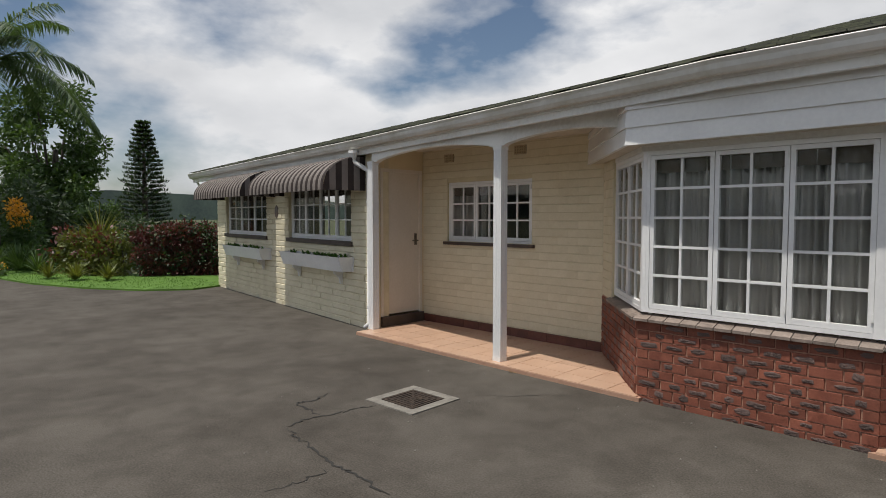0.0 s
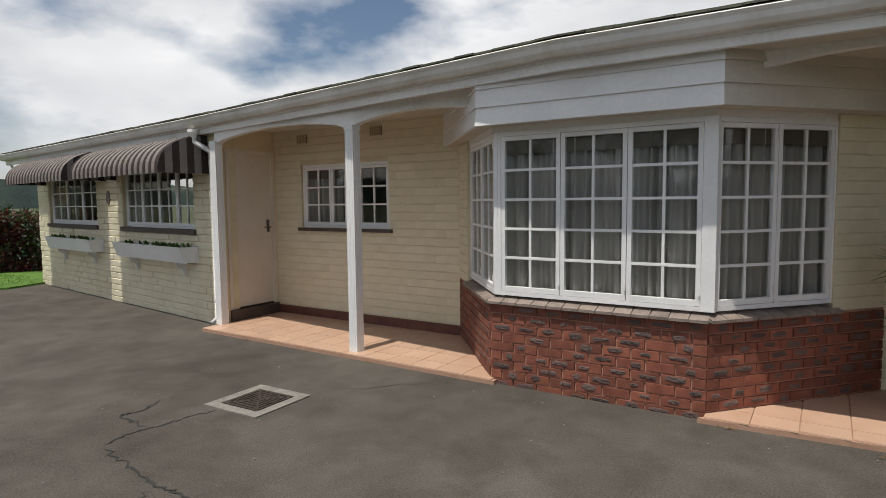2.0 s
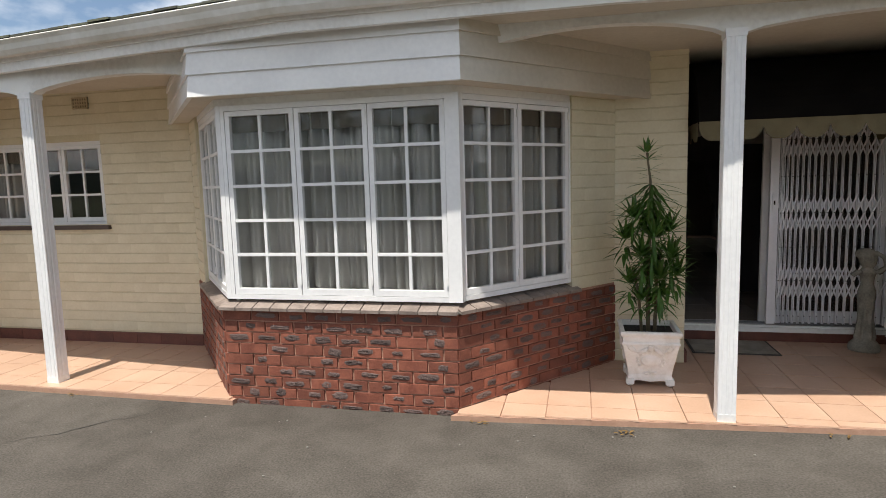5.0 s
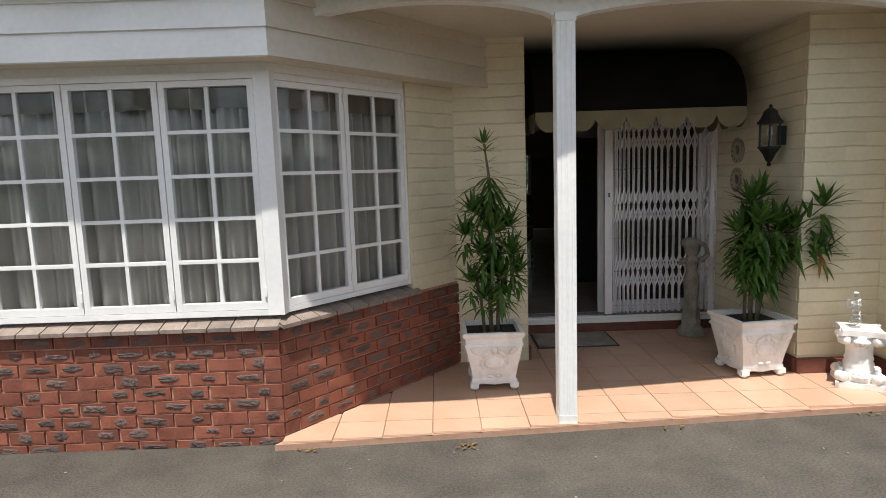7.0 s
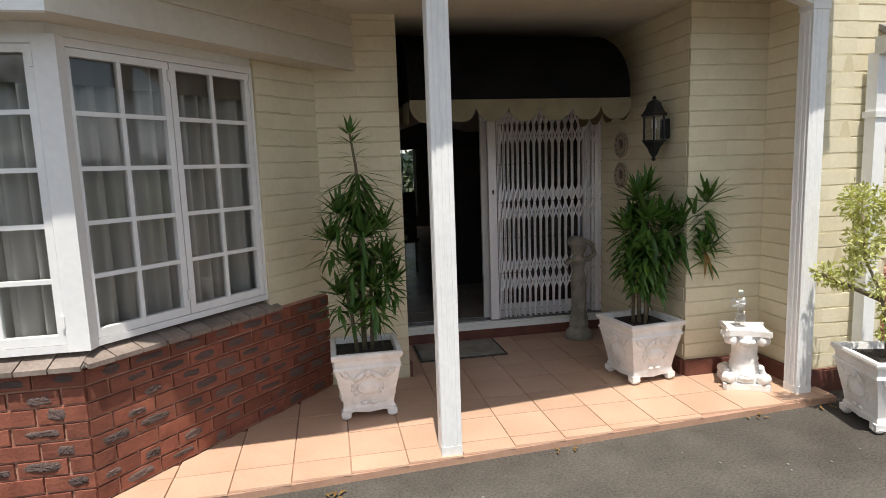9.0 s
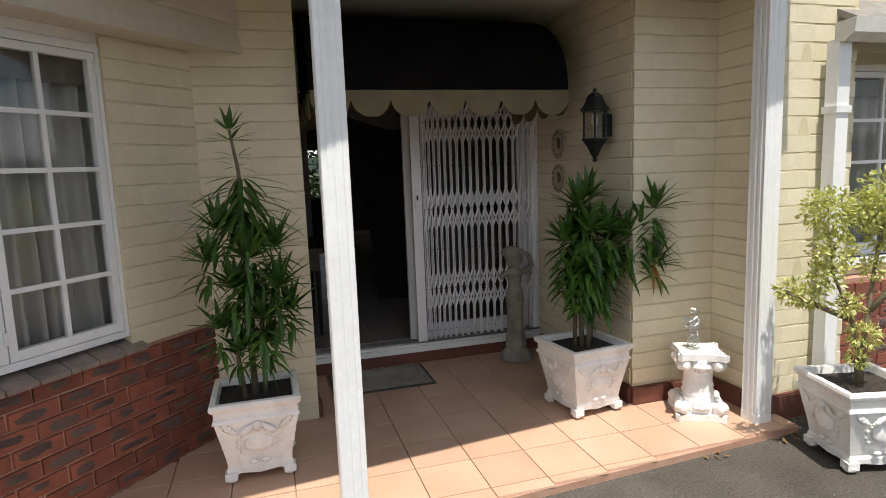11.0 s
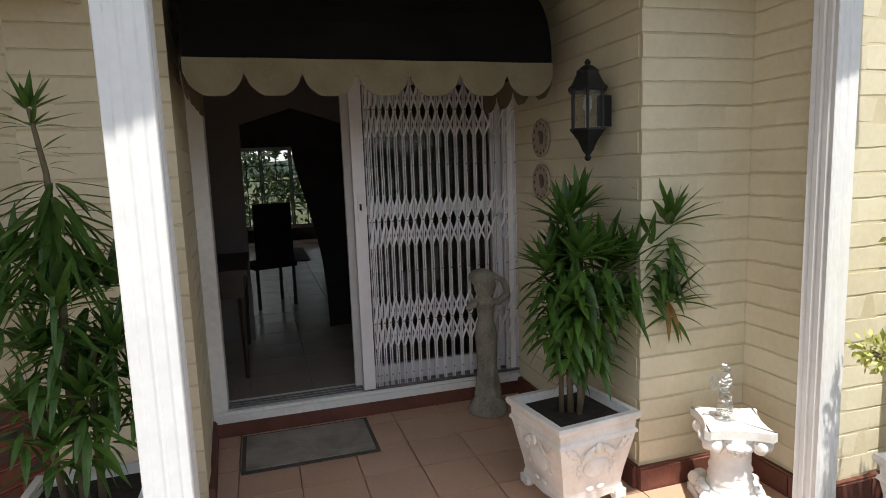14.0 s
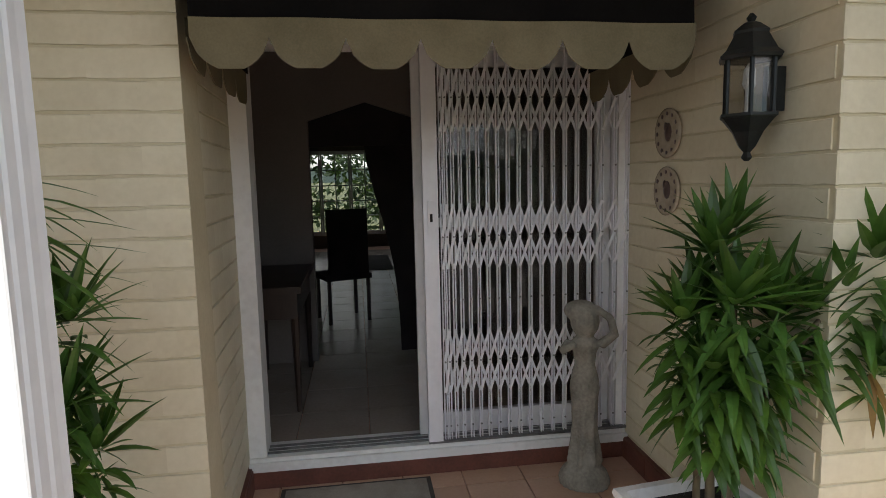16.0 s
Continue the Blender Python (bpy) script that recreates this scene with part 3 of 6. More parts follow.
WALLS.append((w_ue, LR - WINSIDE, 0.76, CEIL_Z, [], 300))
w_uw, _ = wall("wall_bay_west_upper", *BAYL0, BAYL0[0] + (BL - BAYL0[0]) * (LL - WINSIDE) / LL, BAYL0[1] + (BY - BAYL0[1]) * (LL - WINSIDE) / LL, CEIL_Z, 0.2, CREAM_LABEL, z0=0.76)
WALLS.append((w_uw, LL - WINSIDE, 0.76, CEIL_Z, [], 300))
# entrance recess
w_pier, L = wall("wall_pier", 0.69, 6.50, 1.28, 6.50, CEIL_Z, 0.2, CREAM_LABEL)
WALLS.append((w_pier, L, 0.05, CEIL_Z, [], 300))
w_rl, L = wall("wall_recess_west", 1.272, 6.70, 1.237, 7.50, CEIL_Z, 0.2, CREAM_LABEL)
WALLS.append((w_rl, 0.8, 0.18, CEIL_Z, [], 300))
w_rr, L = wall("wall_recess_east", 3.26, 7.50, 3.26, 6.18, CEIL_Z, 0.2, CREAM_LABEL)
WALLS.append((w_rr, 1.527, 0.18, CEIL_Z, [], 300))
w_f, L = wall("wall_entrance_east", 3.26, 5.98, 3.87, 5.98, CEIL_Z, 0.2, CREAM_LABEL)
WALLS.append((w_f, 0.61, 0.18, CEIL_Z, [], 300))
w_ret, L = wall("wall_return_east", 3.87, 5.98, 3.87, 5.55, CEIL_Z, 0.3, CREAM_LABEL)
WALLS.append((w_ret, L, 0.18, CEIL_Z, [], 300))
w_lit, L = wall("wall_east_pier", 3.875, 5.555, 4.50, 5.555, CEIL_Z, 0.24, CREAM_LABEL)
WALLS.append((w_lit, L, 0.17, CEIL_Z, [], 300))
EW = (0.42, 0.92, 1.9, 2.2)
w_east, L = wall("wall_east_window", 4.32, 5.80, 6.6, 5.80, CEIL_Z, 0.22, "cream wall with a window over a red brick base", [EW])
WALLS.append((w_east, 2.28, 0.80, CEIL_Z, [EW], 300))
wall("wall_east_base", 4.30, 5.70, 6.6, 5.70, 0.80, 0.1, "red brick base below the far window", mat=MORTAR)
E_BASE = bpy.data.objects["wall_east_base"]
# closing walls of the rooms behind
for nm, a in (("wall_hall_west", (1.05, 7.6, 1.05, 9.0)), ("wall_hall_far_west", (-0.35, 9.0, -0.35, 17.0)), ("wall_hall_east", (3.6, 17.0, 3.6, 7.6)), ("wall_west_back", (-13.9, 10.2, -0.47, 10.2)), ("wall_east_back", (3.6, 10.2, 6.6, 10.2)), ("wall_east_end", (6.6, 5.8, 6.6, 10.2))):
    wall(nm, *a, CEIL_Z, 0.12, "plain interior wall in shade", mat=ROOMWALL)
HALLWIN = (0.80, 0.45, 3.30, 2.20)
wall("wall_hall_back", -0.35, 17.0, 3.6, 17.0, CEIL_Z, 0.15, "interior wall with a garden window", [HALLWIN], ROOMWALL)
bm = B()
bx(bm, -13.9, 6.7, -0.08, 6.6, 10.3, 0.0)
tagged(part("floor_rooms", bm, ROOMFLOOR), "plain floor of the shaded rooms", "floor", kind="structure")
bm = B()
bx(bm, -0.35, 7.52, -0.05, 3.6, 17.1, 0.185)
hall_floor = tagged(part("floor_hall", bm, GROUT), "pale tiled hall floor fading into shade", "floor", kind="structure")
bm = B()
bx(bm, -0.5, 7.55, CEIL_Z - 0.05, 3.8, 17.2, CEIL_Z + 0.1)
tagged(part("ceiling_hall", bm, CEIL), "plain hall ceiling", "ceiling", kind="structure")

# ceiling of the porches (soffit) under the roof
bm = B()
def eave_y(x):
    for (xa, ya), (xb, yb) in zip(EAVE, EAVE[1:]):
        if xb <= x <= xa:
            return ya + (yb - ya) * (x - xa) / (xb - xa)
    return EAVE[-1][1]
xs = [3.97, 0.6, -1.5, -6.9, -14.9]
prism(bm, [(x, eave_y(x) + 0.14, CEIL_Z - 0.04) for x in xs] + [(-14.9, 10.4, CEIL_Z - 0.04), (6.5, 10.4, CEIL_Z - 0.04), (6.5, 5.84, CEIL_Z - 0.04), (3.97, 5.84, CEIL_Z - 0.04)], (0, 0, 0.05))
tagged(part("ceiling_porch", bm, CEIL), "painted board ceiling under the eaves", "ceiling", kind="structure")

# fascia and gutter along the eave
def strip(name, prof, mat, label, category, smooth=False):
    """A profile (y off the eave line, z) carried along the eave."""
    bm = B()
    rings = []
    for i, (x, y) in enumerate(EAVE):
        rings.append([bm.verts.new((x, y + dy, z + EAVE_LIFT[i])) for dy, z in prof])
    for a, b in zip(rings, rings[1:]):
        for k in range(len(prof)):
            bm.faces.new((a[k], a[(k + 1) % len(prof)], b[(k + 1) % len(prof)], b[k]))
    bm.faces.new(rings[0])
    bm.faces.new(rings[-1][::-1])
    return tagged(part(name, bm, mat, None, "", smooth), label, category, kind="structure")


Z = EAVE_Z
strip("fascia_board", [(0.10, Z - 0.13), (0.14, Z - 0.13), (0.14, Z + 0.02), (0.10, Z + 0.02)], WHITE_OLD, "white painted timber fascia board under the gutter", "fascia")
strip("fascia_board_lower", [(0.125, Z - 0.2), (0.17, Z - 0.2), (0.17, Z - 0.125), (0.125, Z - 0.125)], WHITE_OLD, "white painted lower fascia strip", "fascia")
gut = [(0.095, Z - 0.01), (0.095, Z - 0.10), (0.06, Z - 0.115), (0.03, Z - 0.105), (0.008, Z - 0.07), (0.0, Z - 0.03), (-0.012, Z - 0.01), (-0.018, Z), (-0.012, Z + 0.008), (0.004, Z + 0.004), (0.012, Z - 0.03), (0.02, Z - 0.065), (0.04, Z - 0.092), (0.085, Z - 0.09), (0.085, Z - 0.01)]
strip("gutter", gut, GUTTER, "weathered white ogee rain gutter along the eave", "gutter")

# roof of overlapping tiles
PITCH = math.tan(radians(15.8))
RUNS = [(a, b, la, lb) for a, b, la, lb in zip(EAVE, EAVE[1:], EAVE_LIFT, EAVE_LIFT[1:])]
rv, rf = [], []
rr = random.Random(8)
for (xa, ya), (xb, yb), la, lb in RUNS:
    n = max(1, int(math.hypot(xb - xa, yb - ya) / 0.2))
    for row in range(26):
        for i in range(n):
            t0, t1 = (i + (row % 2) * 0.5) / n, (i + 0.97 + (row % 2) * 0.5) / n
            lift = rr.uniform(0.0, 0.012)
            y_off = 0.03 + row * 0.19 + rr.uniform(-0.012, 0.012)
            q = []
            for t, dy in ((t0, 0), (t1, 0), (t1, 0.24), (t0, 0.24)):
                x, y = xa + (xb - xa) * t, ya + (yb - ya) * t + y_off + dy
                q.append((x, y, Z + 0.018 + la + (lb - la) * t + (y_off + dy) * PITCH + (0.016 + lift if dy == 0 else 0.0)))
            k = len(rv)
            rv += q + [(x, y, z - 0.016) for x, y, z in q]
            rf += [(k, k + 1, k + 2, k + 3), (k, k + 4, k + 5, k + 1), (k + 1, k + 5, k + 6, k + 2), (k + 3, k + 7, k + 4, k)]
roof = thing("roof", "low pitched roof of dark mossy tiles", "roof", kind="structure")
bm = B()
for (xa, ya), (xb, yb), la, lb in RUNS:
    for d0, h0, d1, h1 in ((0.1, 0.015 + 0.1 * PITCH, 5.2, 0.01 + 5.2 * PITCH), (5.19, 5.2 * PITCH, 10.4, 0.0)):
        prism(bm, [(xa, ya + d0, Z + la + h0), (xb, yb + d0, Z + lb + h0), (xb, yb + d1, Z + lb + h1), (xa, ya + d1, Z + la + h1)], (0, 0, -0.03))
bmesh.ops.triangulate(bm, faces=bm.faces)
part("roof_deck", bm, ROOF, roof)
raw_part("roof_tiles", rv, rf, ROOF, roof, "", "stuff")

# bulkhead above the bay, clad with boards
CLX0, CLX1, CLY = -2.34, -0.36, 4.96
bulk = thing("bay_bulkhead", "white clapboard bulkhead over the bay window", "bulkhead", kind="structure")
def bulk_line(off):
    s = 1.55 / 1.165
    return [(CLX0 - s - off, 6.50), (CLX0 - off * 0.4, CLY - off), (CLX1 + off * 0.4, CLY - off), (CLX1 + s + off, 6.50)]
bm = B()
prism(bm, [(x, y, 2.342) for x, y in bulk_line(-0.012)], (0, 0, 0.388))
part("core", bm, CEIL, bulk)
for z0, z1 in ((2.332, 2.487), (2.487, 2.642), (2.642, 2.735)):
    for i in range(3):
        bm = B()
        a = [bm.verts.new((x, y, z0)) for x, y in bulk_line(0.018)[i:i + 2]]
        b = [bm.verts.new((x, y, z1)) for x, y in bulk_line(0.0)[i:i + 2]]
        c = [bm.verts.new((x, y, z0)) for x, y in bulk_line(-0.02)[i:i + 2]]
        bm.faces.new((a[0], a[1], b[1], b[0]))
        bm.faces.new((c[0], c[1], a[1], a[0]))
        # East boards take the duller ceiling colour: that side's shading is put into it.
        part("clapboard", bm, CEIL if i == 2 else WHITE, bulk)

# arched beams on the porches
def arched_beam(name, spans, y, low):
    bm = B()
    for x0, x1 in spans:
        yy = lambda x: y + 0.085 * (max(0.0, -4.04 - x) + max(0.0, x - 1.0))
        pts = [(x0, yy(x0), 2.725), (x1, yy(x1), 2.725)] + [(x1 + (x0 - x1) * i / 14, yy(x1 + (x0 - x1) * i / 14), low + 0.13 * math.sin(math.pi * i / 14) ** 0.6) for i in range(15)]
        prism(bm, pts, (0, 0.09, 0))
    return tagged(part(name, bm, WHITE_OLD), "white painted timber beam with shallow arches", "beam", kind="structure")


arched_beam("beam_west", [(-6.60, -4.04), (-4.04, -2.25)], 5.21, 2.46)
arched_beam("beam_east", [(-0.30, 1.335), (1.335, 3.80)], 5.21, 2.535)

# fluted posts
def fluted_post(name, w, h):
    ob = thing(name, "white painted fluted timber porch post", "post", None, "porch posts")
    bm = B()
    prof = []
    for sx, sy in ((1, 0), (0, 1), (-1, 0), (0, -1)):
        for t in (-0.95, -0.6, -0.5, -0.15, -0.05, 0.05, 0.15, 0.5, 0.6, 0.95):
            d = 0.93 if t in (-0.6, -0.5, -0.05, 0.05, 0.5, 0.6) and abs(t) != 0.95 else 1.0
            if t in (-0.5, -0.15, 0.15, 0.5):
                d = 1.0
            px, py = (sx * d, t) if sx else (t * -sy * -1, sy * d)
            if sx == -1:
                py = -t
            if sy == 1:
                px = -t
            if sy == -1:
                px = t
            prof.append((px * w / 2, py * w / 2))
    prism(bm, [(x, y, 0.045) for x, y in prof], (0, 0, h - 0.045))
    part("shaft", bm, WHITE, ob)
    bm = B()
    bx(bm, -w * 0.505, -w * 0.505, 0, w * 0.505, w * 0.505, 0.05)
    soften(bm, 0.006)
    part("base", bm, WHITE_OLD, ob)
    bm = B()
    bx(bm, -w * 0.54, -w * 0.54, h - 0.05, w * 0.54, w * 0.54, h)
    part("cap", bm, WHITE, ob)
    return ob


post = fluted_post("porch_post", 0.115, 2.45)
post.matrix_world = Matrix.Translation((-4.035, 5.255, FLOOR_Z))
tall_post = fluted_post("porch_post", 0.115, 2.525)
tall_post.matrix_world = Matrix.Translation((1.337, 5.253, FLOOR_Z))
copy_thing(tall_post, Matrix.Translation((3.80, 5.50, FLOOR_Z)))
copy_thing(post, Matrix.Translation((-6.60, 5.45, FLOOR_Z)))

# plinths (skirtings) painted dark red
for (x0, y0, x1, y1) in ((-6.64, 6.48, -3.44, 6.48), (3.25, 7.38, 3.25, 5.985), (3.25, 5.97, 3.865, 5.97), (3.86, 5.97, 3.86, 5.56), (3.87, 5.54, 4.48, 5.54), (1.29, 6.51, 1.25, 7.38)):
    m, L = along(x0, y0, x1, y1)
    bm = B()
    bx(bm, 0, -0.012, 0.0, L, 0.03, 0.165)
    ob = tagged(part("baseboard", bm, SKIRT), "dark red painted plinth at the foot of the wall", "plinth", kind="structure")
    ob.matrix_world = m


# brick joints of the plinths and the step are laid with the other bricks
PLINTHS = [ob for ob in bpy.data.objects if ob.name.startswith("baseboard")]

# ---- windows ----
def window(name, m, width, height, sashes, cols, rows, label, curtain=True, depth=0.06, mullion=0.0, drawn=1.0):
    win = thing(name, label, "window", m, kind="structure")
    bm = B()
    for a in ((0, 0, width, 0.035), (0, height - 0.04, width, height)):
        bx(bm, a[0], 0, a[1], a[2], depth + 0.02, a[3])
    for x in (0, width - 0.035):
        bx(bm, x, 0, 0.035, x + 0.035, depth + 0.02, height - 0.04)
    part("window_frame", bm, WHITE, win)
    sw = (width - 0.07) / sashes
    for s in range(sashes):
        x0, x1, z0, z1 = 0.035 + s * sw + 0.003, 0.035 + (s + 1) * sw - 0.003, 0.038, height - 0.043
        bm = B()
        st = 0.036
        bx(bm, x0, 0.004, z0, x0 + st, 0.044, z1)
        bx(bm, x1 - st, 0.004, z0, x1, 0.044, z1)
        bx(bm, x0 + st, 0.004, z0, x1 - st, 0.044, z0 + st + 0.008)
        bx(bm, x0 + st, 0.004, z1 - st, x1 - st, 0.044, z1)
        gx0, gx1, gz0, gz1 = x0 + st, x1 - st, z0 + st + 0.008, z1 - st
        for c in range(1, cols):
            x = gx0 + (gx1 - gx0) * c / cols
            bx(bm, x - 0.011, 0.010, gz0, x + 0.011, 0.036, gz1)
        for r in range(1, rows):
            z = gz0 + (gz1 - gz0) * r / rows
            bx(bm, gx0, 0.008, z - 0.011, gx1, 0.038, z + 0.011)
        sash = part("sash", bm, WHITE, win, "white painted casement sash with glazing bars")
        bm = B()
        for z in (z0 + 0.08, z1 - 0.1):
            bx(bm, x1 - 0.012, -0.008, z, x1 + 0.004, 0.006, z + 0.06)
        part("hinge", bm, WHITE_OLD, sash)
        for c in range(cols):
            for r in range(rows):
                bm = B()
                bx(bm, gx0 + (gx1 - gx0) * c / cols + 0.009, 0.021, gz0 + (gz1 - gz0) * r / rows + 0.009, gx0 + (gx1 - gx0) * (c + 1) / cols - 0.009, 0.025, gz0 + (gz1 - gz0) * (r + 1) / rows - 0.009)
                p = part("pane", bm, GLASS, sash)
                p.visible_shadow = False
    if curtain:
        q = random.Random(int(width * 100))
        bm = B()
        n = int(width / 0.008)
        prev = None
        for i in range(n + 1):
            x = -0.03 + (width + 0.06) * drawn * i / n
            y = 0.115 + 0.045 * math.sin(x * 52 + 2.1 * math.sin(x * 9.0) + 1.3 * math.sin(x * 23.0)) + 0.014 * math.sin(x * 131)
            cur = [bm.verts.new((x, y * (0.9 + 0.1 * k), z)) for k, z in ((0.3, -0.25), (1.0, 0.6 * height), (0.3, height + 0.1))]
            if prev:
                for k in range(2):
                    bm.faces.new((prev[k], cur[k], cur[k + 1], prev[k + 1]))
            prev = cur
        cob = part("curtain", bm, CURTAIN, None, "", True)
        cob.matrix_world = m
        tagged(cob, "grey pleated curtain hanging behind the window panes", "curtain", "curtains")
        md = cob.modifiers.new("thick", 'SOLIDIFY')
        md.thickness = 0.002
        bm = B()
        k = max(2, int(width / 0.03))
        prev = None
        for i in range(k + 1):
            x = -0.03 + (width + 0.06) * i / k
            cur = [bm.verts.new((x, 0.056 + 0.006 * math.sin(i * 1.9), z)) for z in (height - 0.20 + 0.004 * math.sin(i * 0.8), height + 0.1)]
            if prev:
                bm.faces.new((prev[0], cur[0], cur[1], prev[1]))
            prev = cur
        vob = part("curtain_pelmet", bm, CURTAIN_TOP, None, "", True)
        vob.matrix_world = m
        tagged(vob, "brown fringed heading above the curtain", "curtain pelmet", "curtains")
    return win


WZ0, WZ1 = 0.825, 2.29
m, L = along(BL + 0.055, BY + 0.02, BR - 0.02, BY + 0.02, WZ0)
window("window_bay_front", m, L, WZ1 - WZ0, 3, 2, 5, "white three-casement bay window with small square panes")
dxr, dyr = (BAYR1[0] - BR) / LR, (BAYR1[1] - BY) / LR
m, L = along(BR + dxr * 0.05 - dyr * 0.02, BY + dyr * 0.05 + dxr * 0.02, BR + dxr * WINSIDE, BY + dyr * WINSIDE + 0.02, WZ0)
window("window_bay_east", m, L, WZ1 - WZ0, 2, 2, 5, "white two-casement side window of the bay")
dxl, dyl = (BL - BAYL0[0]) / LL, (BY - BAYL0[1]) / LL
m, L = along(BL - dxl * WINSIDE + 0.02, BY - dyl * WINSIDE + 0.02, BL + 0.022, BY + 0.022, WZ0)
window("window_bay_west", m, L, WZ1 - WZ0, 2, 2, 5, "white two-casement side window of the bay")
for x0, y0, x1, y1 in ((BL, BY + 0.03, BR, BY + 0.03), (BR, BY + 0.03, BR + dxr * WINSIDE, BY + dyr * WINSIDE + 0.03), (BL - dxl * WINSIDE, BY - dyl * WINSIDE + 0.03, BL, BY + 0.03)):
    m, L = along(x0, y0, x1, y1, WZ1)
    bm = B()
    bx(bm, 0, 0, 0.002, L, 0.14, 0.075)
    ob = tagged(part("trim_bay_head", bm, WHITE_OLD), "white painted head board above the bay casements", "trim", kind="structure")
    ob.matrix_world = m
for x, y, half in ((BL + 0.04, BY + 0.03, 0.018), (BR - 0.005, BY + 0.03, 0.05)):
    bm = B()
    prism(bm, [(x - half, y - 0.012, WZ0), (x + half, y - 0.012, WZ0), (x + 0.06, y + 0.06, WZ0), (x - 0.06, y + 0.06, WZ0)], (0, 0, WZ1 - WZ0))
    tagged(part("trim_bay_corner", bm, WHITE), "white corner post between the bay windows", "corner post", kind="structure")
window("window_porch", Matrix.Translation((-6.10, 6.52, 1.325)), 1.59, 0.89, 3, 2, 3, "white three-casement porch window with small panes", True, 0.06, 0, 0.42)
window("window_wing_west", WING_M @ Matrix.Translation((WW1[0], 0.05, WW1[1])), WW1[2] - WW1[0], WW1[3] - WW1[1], 3, 2, 3, "white small-paned wing window under a striped awning", True, 0.06, 0, 0.4)
window("window_wing_east", WING_M @ Matrix.Translation((WW2[0], 0.05, WW2[1])), WW2[2] - WW2[0], WW2[3] - WW2[1], 4, 2, 3, "white small-paned wing window under a striped awning", True, 0.06, 0, 0.3)
window("window_east", Matrix.Translation((4.74, 5.84, 0.92)), 1.48, 1.28, 2, 2, 4, "white small-paned window beyond the entrance pier", True)
window("window_hall", Matrix.Translation((0.45, 17.0, 0.45)), 2.5, 1.75, 4, 2, 5, "garden window at the end of the dark hall", False)

# window sills
def sill(x0, y0, x1, y1, z, mat, name="window_sill"):
    m, L = along(x0, y0, x1, y1)
    bm = B()
    bx(bm, -0.03, -0.05, z - 0.045, L + 0.03, 0.12, z)
    soften(bm, 0.006)
    ob = tagged(part(name, bm, mat), "dark brown sloping window sill", "window sill", kind="structure")
    ob.matrix_world = m


sill(-6.12, 6.49, -4.49, 6.49, 1.325, DARKSILL)
sill(4.7, 5.8, 6.3, 5.8, 0.92, WHITE)
for w in (WW1, WW2):
    bm = B()
    bx(bm, w[0] - 0.05, -0.05, w[1] - 0.07, w[2] + 0.05, 0.06, w[1])
    ob = tagged(part("window_sill", bm, DARKSILL), "dark brown sloping window sill", "window sill", kind="structure")
    ob.matrix_world = WING_M

# sloping sill tiles of the bay
def sill_tiles(parent_name, x0, y0, x1, y1, n):
    m, L = along(x0, y0, x1, y1)
    base = thing(parent_name, "row of brown sloping sill tiles with pale joints", "window sill", m, kind="structure")
    bm = B()
    prism(bm, [(0, 0.12, 0.765), (0, -0.045, 0.755), (0, -0.045, 0.762), (0, 0.12, 0.815)], (L, 0, 0))
    part("mortar_bed", bm, DRAINFRAME, base)
    bm = B()
    w = L / n - 0.008
    prism(bm, [(-w / 2, 0.115, 0.77), (-w / 2, -0.055, 0.748), (-w / 2, -0.055, 0.772), (-w / 2, 0.115, 0.824)], (w, 0, 0))
    me = finish(bm, "sill_tile")
    me.materials.append(SILLTILE)
    for i in range(n):
        t = new("sill_tile", me)
        t.parent = base
        t.matrix_local = Matrix.Translation(((i + 0.5) * L / n, 0, 0))


sill_tiles("sill_bay_front", BL - 0.02, BY, BR + 0.02, BY, 13)
sill_tiles("sill_bay_east", BR, BY, BR + dxr * 1.28, BY + dyr * 1.28, 9)
sill_tiles("sill_bay_west", BL - dxl * 1.28, BY - dyl * 1.28, BL, BY, 9)


# ---- porch door, vents, drain, pipes ----
door = thing("door_1", "closed off-white panelled porch door with a metal handle", "door", along(-6.64, 5.61, -6.64, 6.45, 0.20)[0], kind="structure")
bm = B()
bx(bm, 0.0, 0.02, 0.02, 0.84, 0.06, 2.2)
part("door_leaf", bm, OFFWHITE, door)
bm = B()
for a in ((0, 0, 0.05, 2.22), (0.79, 0, 0.84, 2.22), (0.05, 2.17, 0.79, 2.22)):
    bx(bm, a[0], -0.012, a[1], a[2], 0.03, a[3])
part("door_frame", bm, OFFWHITE, door)
bm = B()
bx(bm, 0.70, 0.005, 1.06, 0.74, 0.022, 1.24)
tube(bm, [(0.72, 0.01, 1.13), (0.72, -0.045, 1.13), (0.61, -0.045, 1.13)], 0.009)
part("door_handle", bm, BRASS, door, "dull metal lever handle")
bm = B()
bx(bm, 0.0, -0.05, -0.16, 0.84, 0.05, 0.0)
part("threshold", bm, DARKSILL, door)

for x, z in ((-6.15, 2.52), (-4.80, 2.545)):
    v = thing("air_vent", "small terracotta air vent grille high on the wall", "air vent", Matrix.Translation((x, 6.478, z)), "air vents")
    bm = B()
    bx(bm, 0, 0, 0, 0.19, 0.012, 0.12)
    part("backing", bm, BLACKHOLE, v)
    bm = B()
    for i in range(7):
        bx(bm, i * 0.0295, -0.014, 0, i * 0.0295 + 0.013, 0.002, 0.12)
    for k in range(4):
        bx(bm, 0, -0.0125, k * 0.0357, 0.19, 0.001, k * 0.0357 + 0.013)
    part("grille", bm, GRILLE, v)

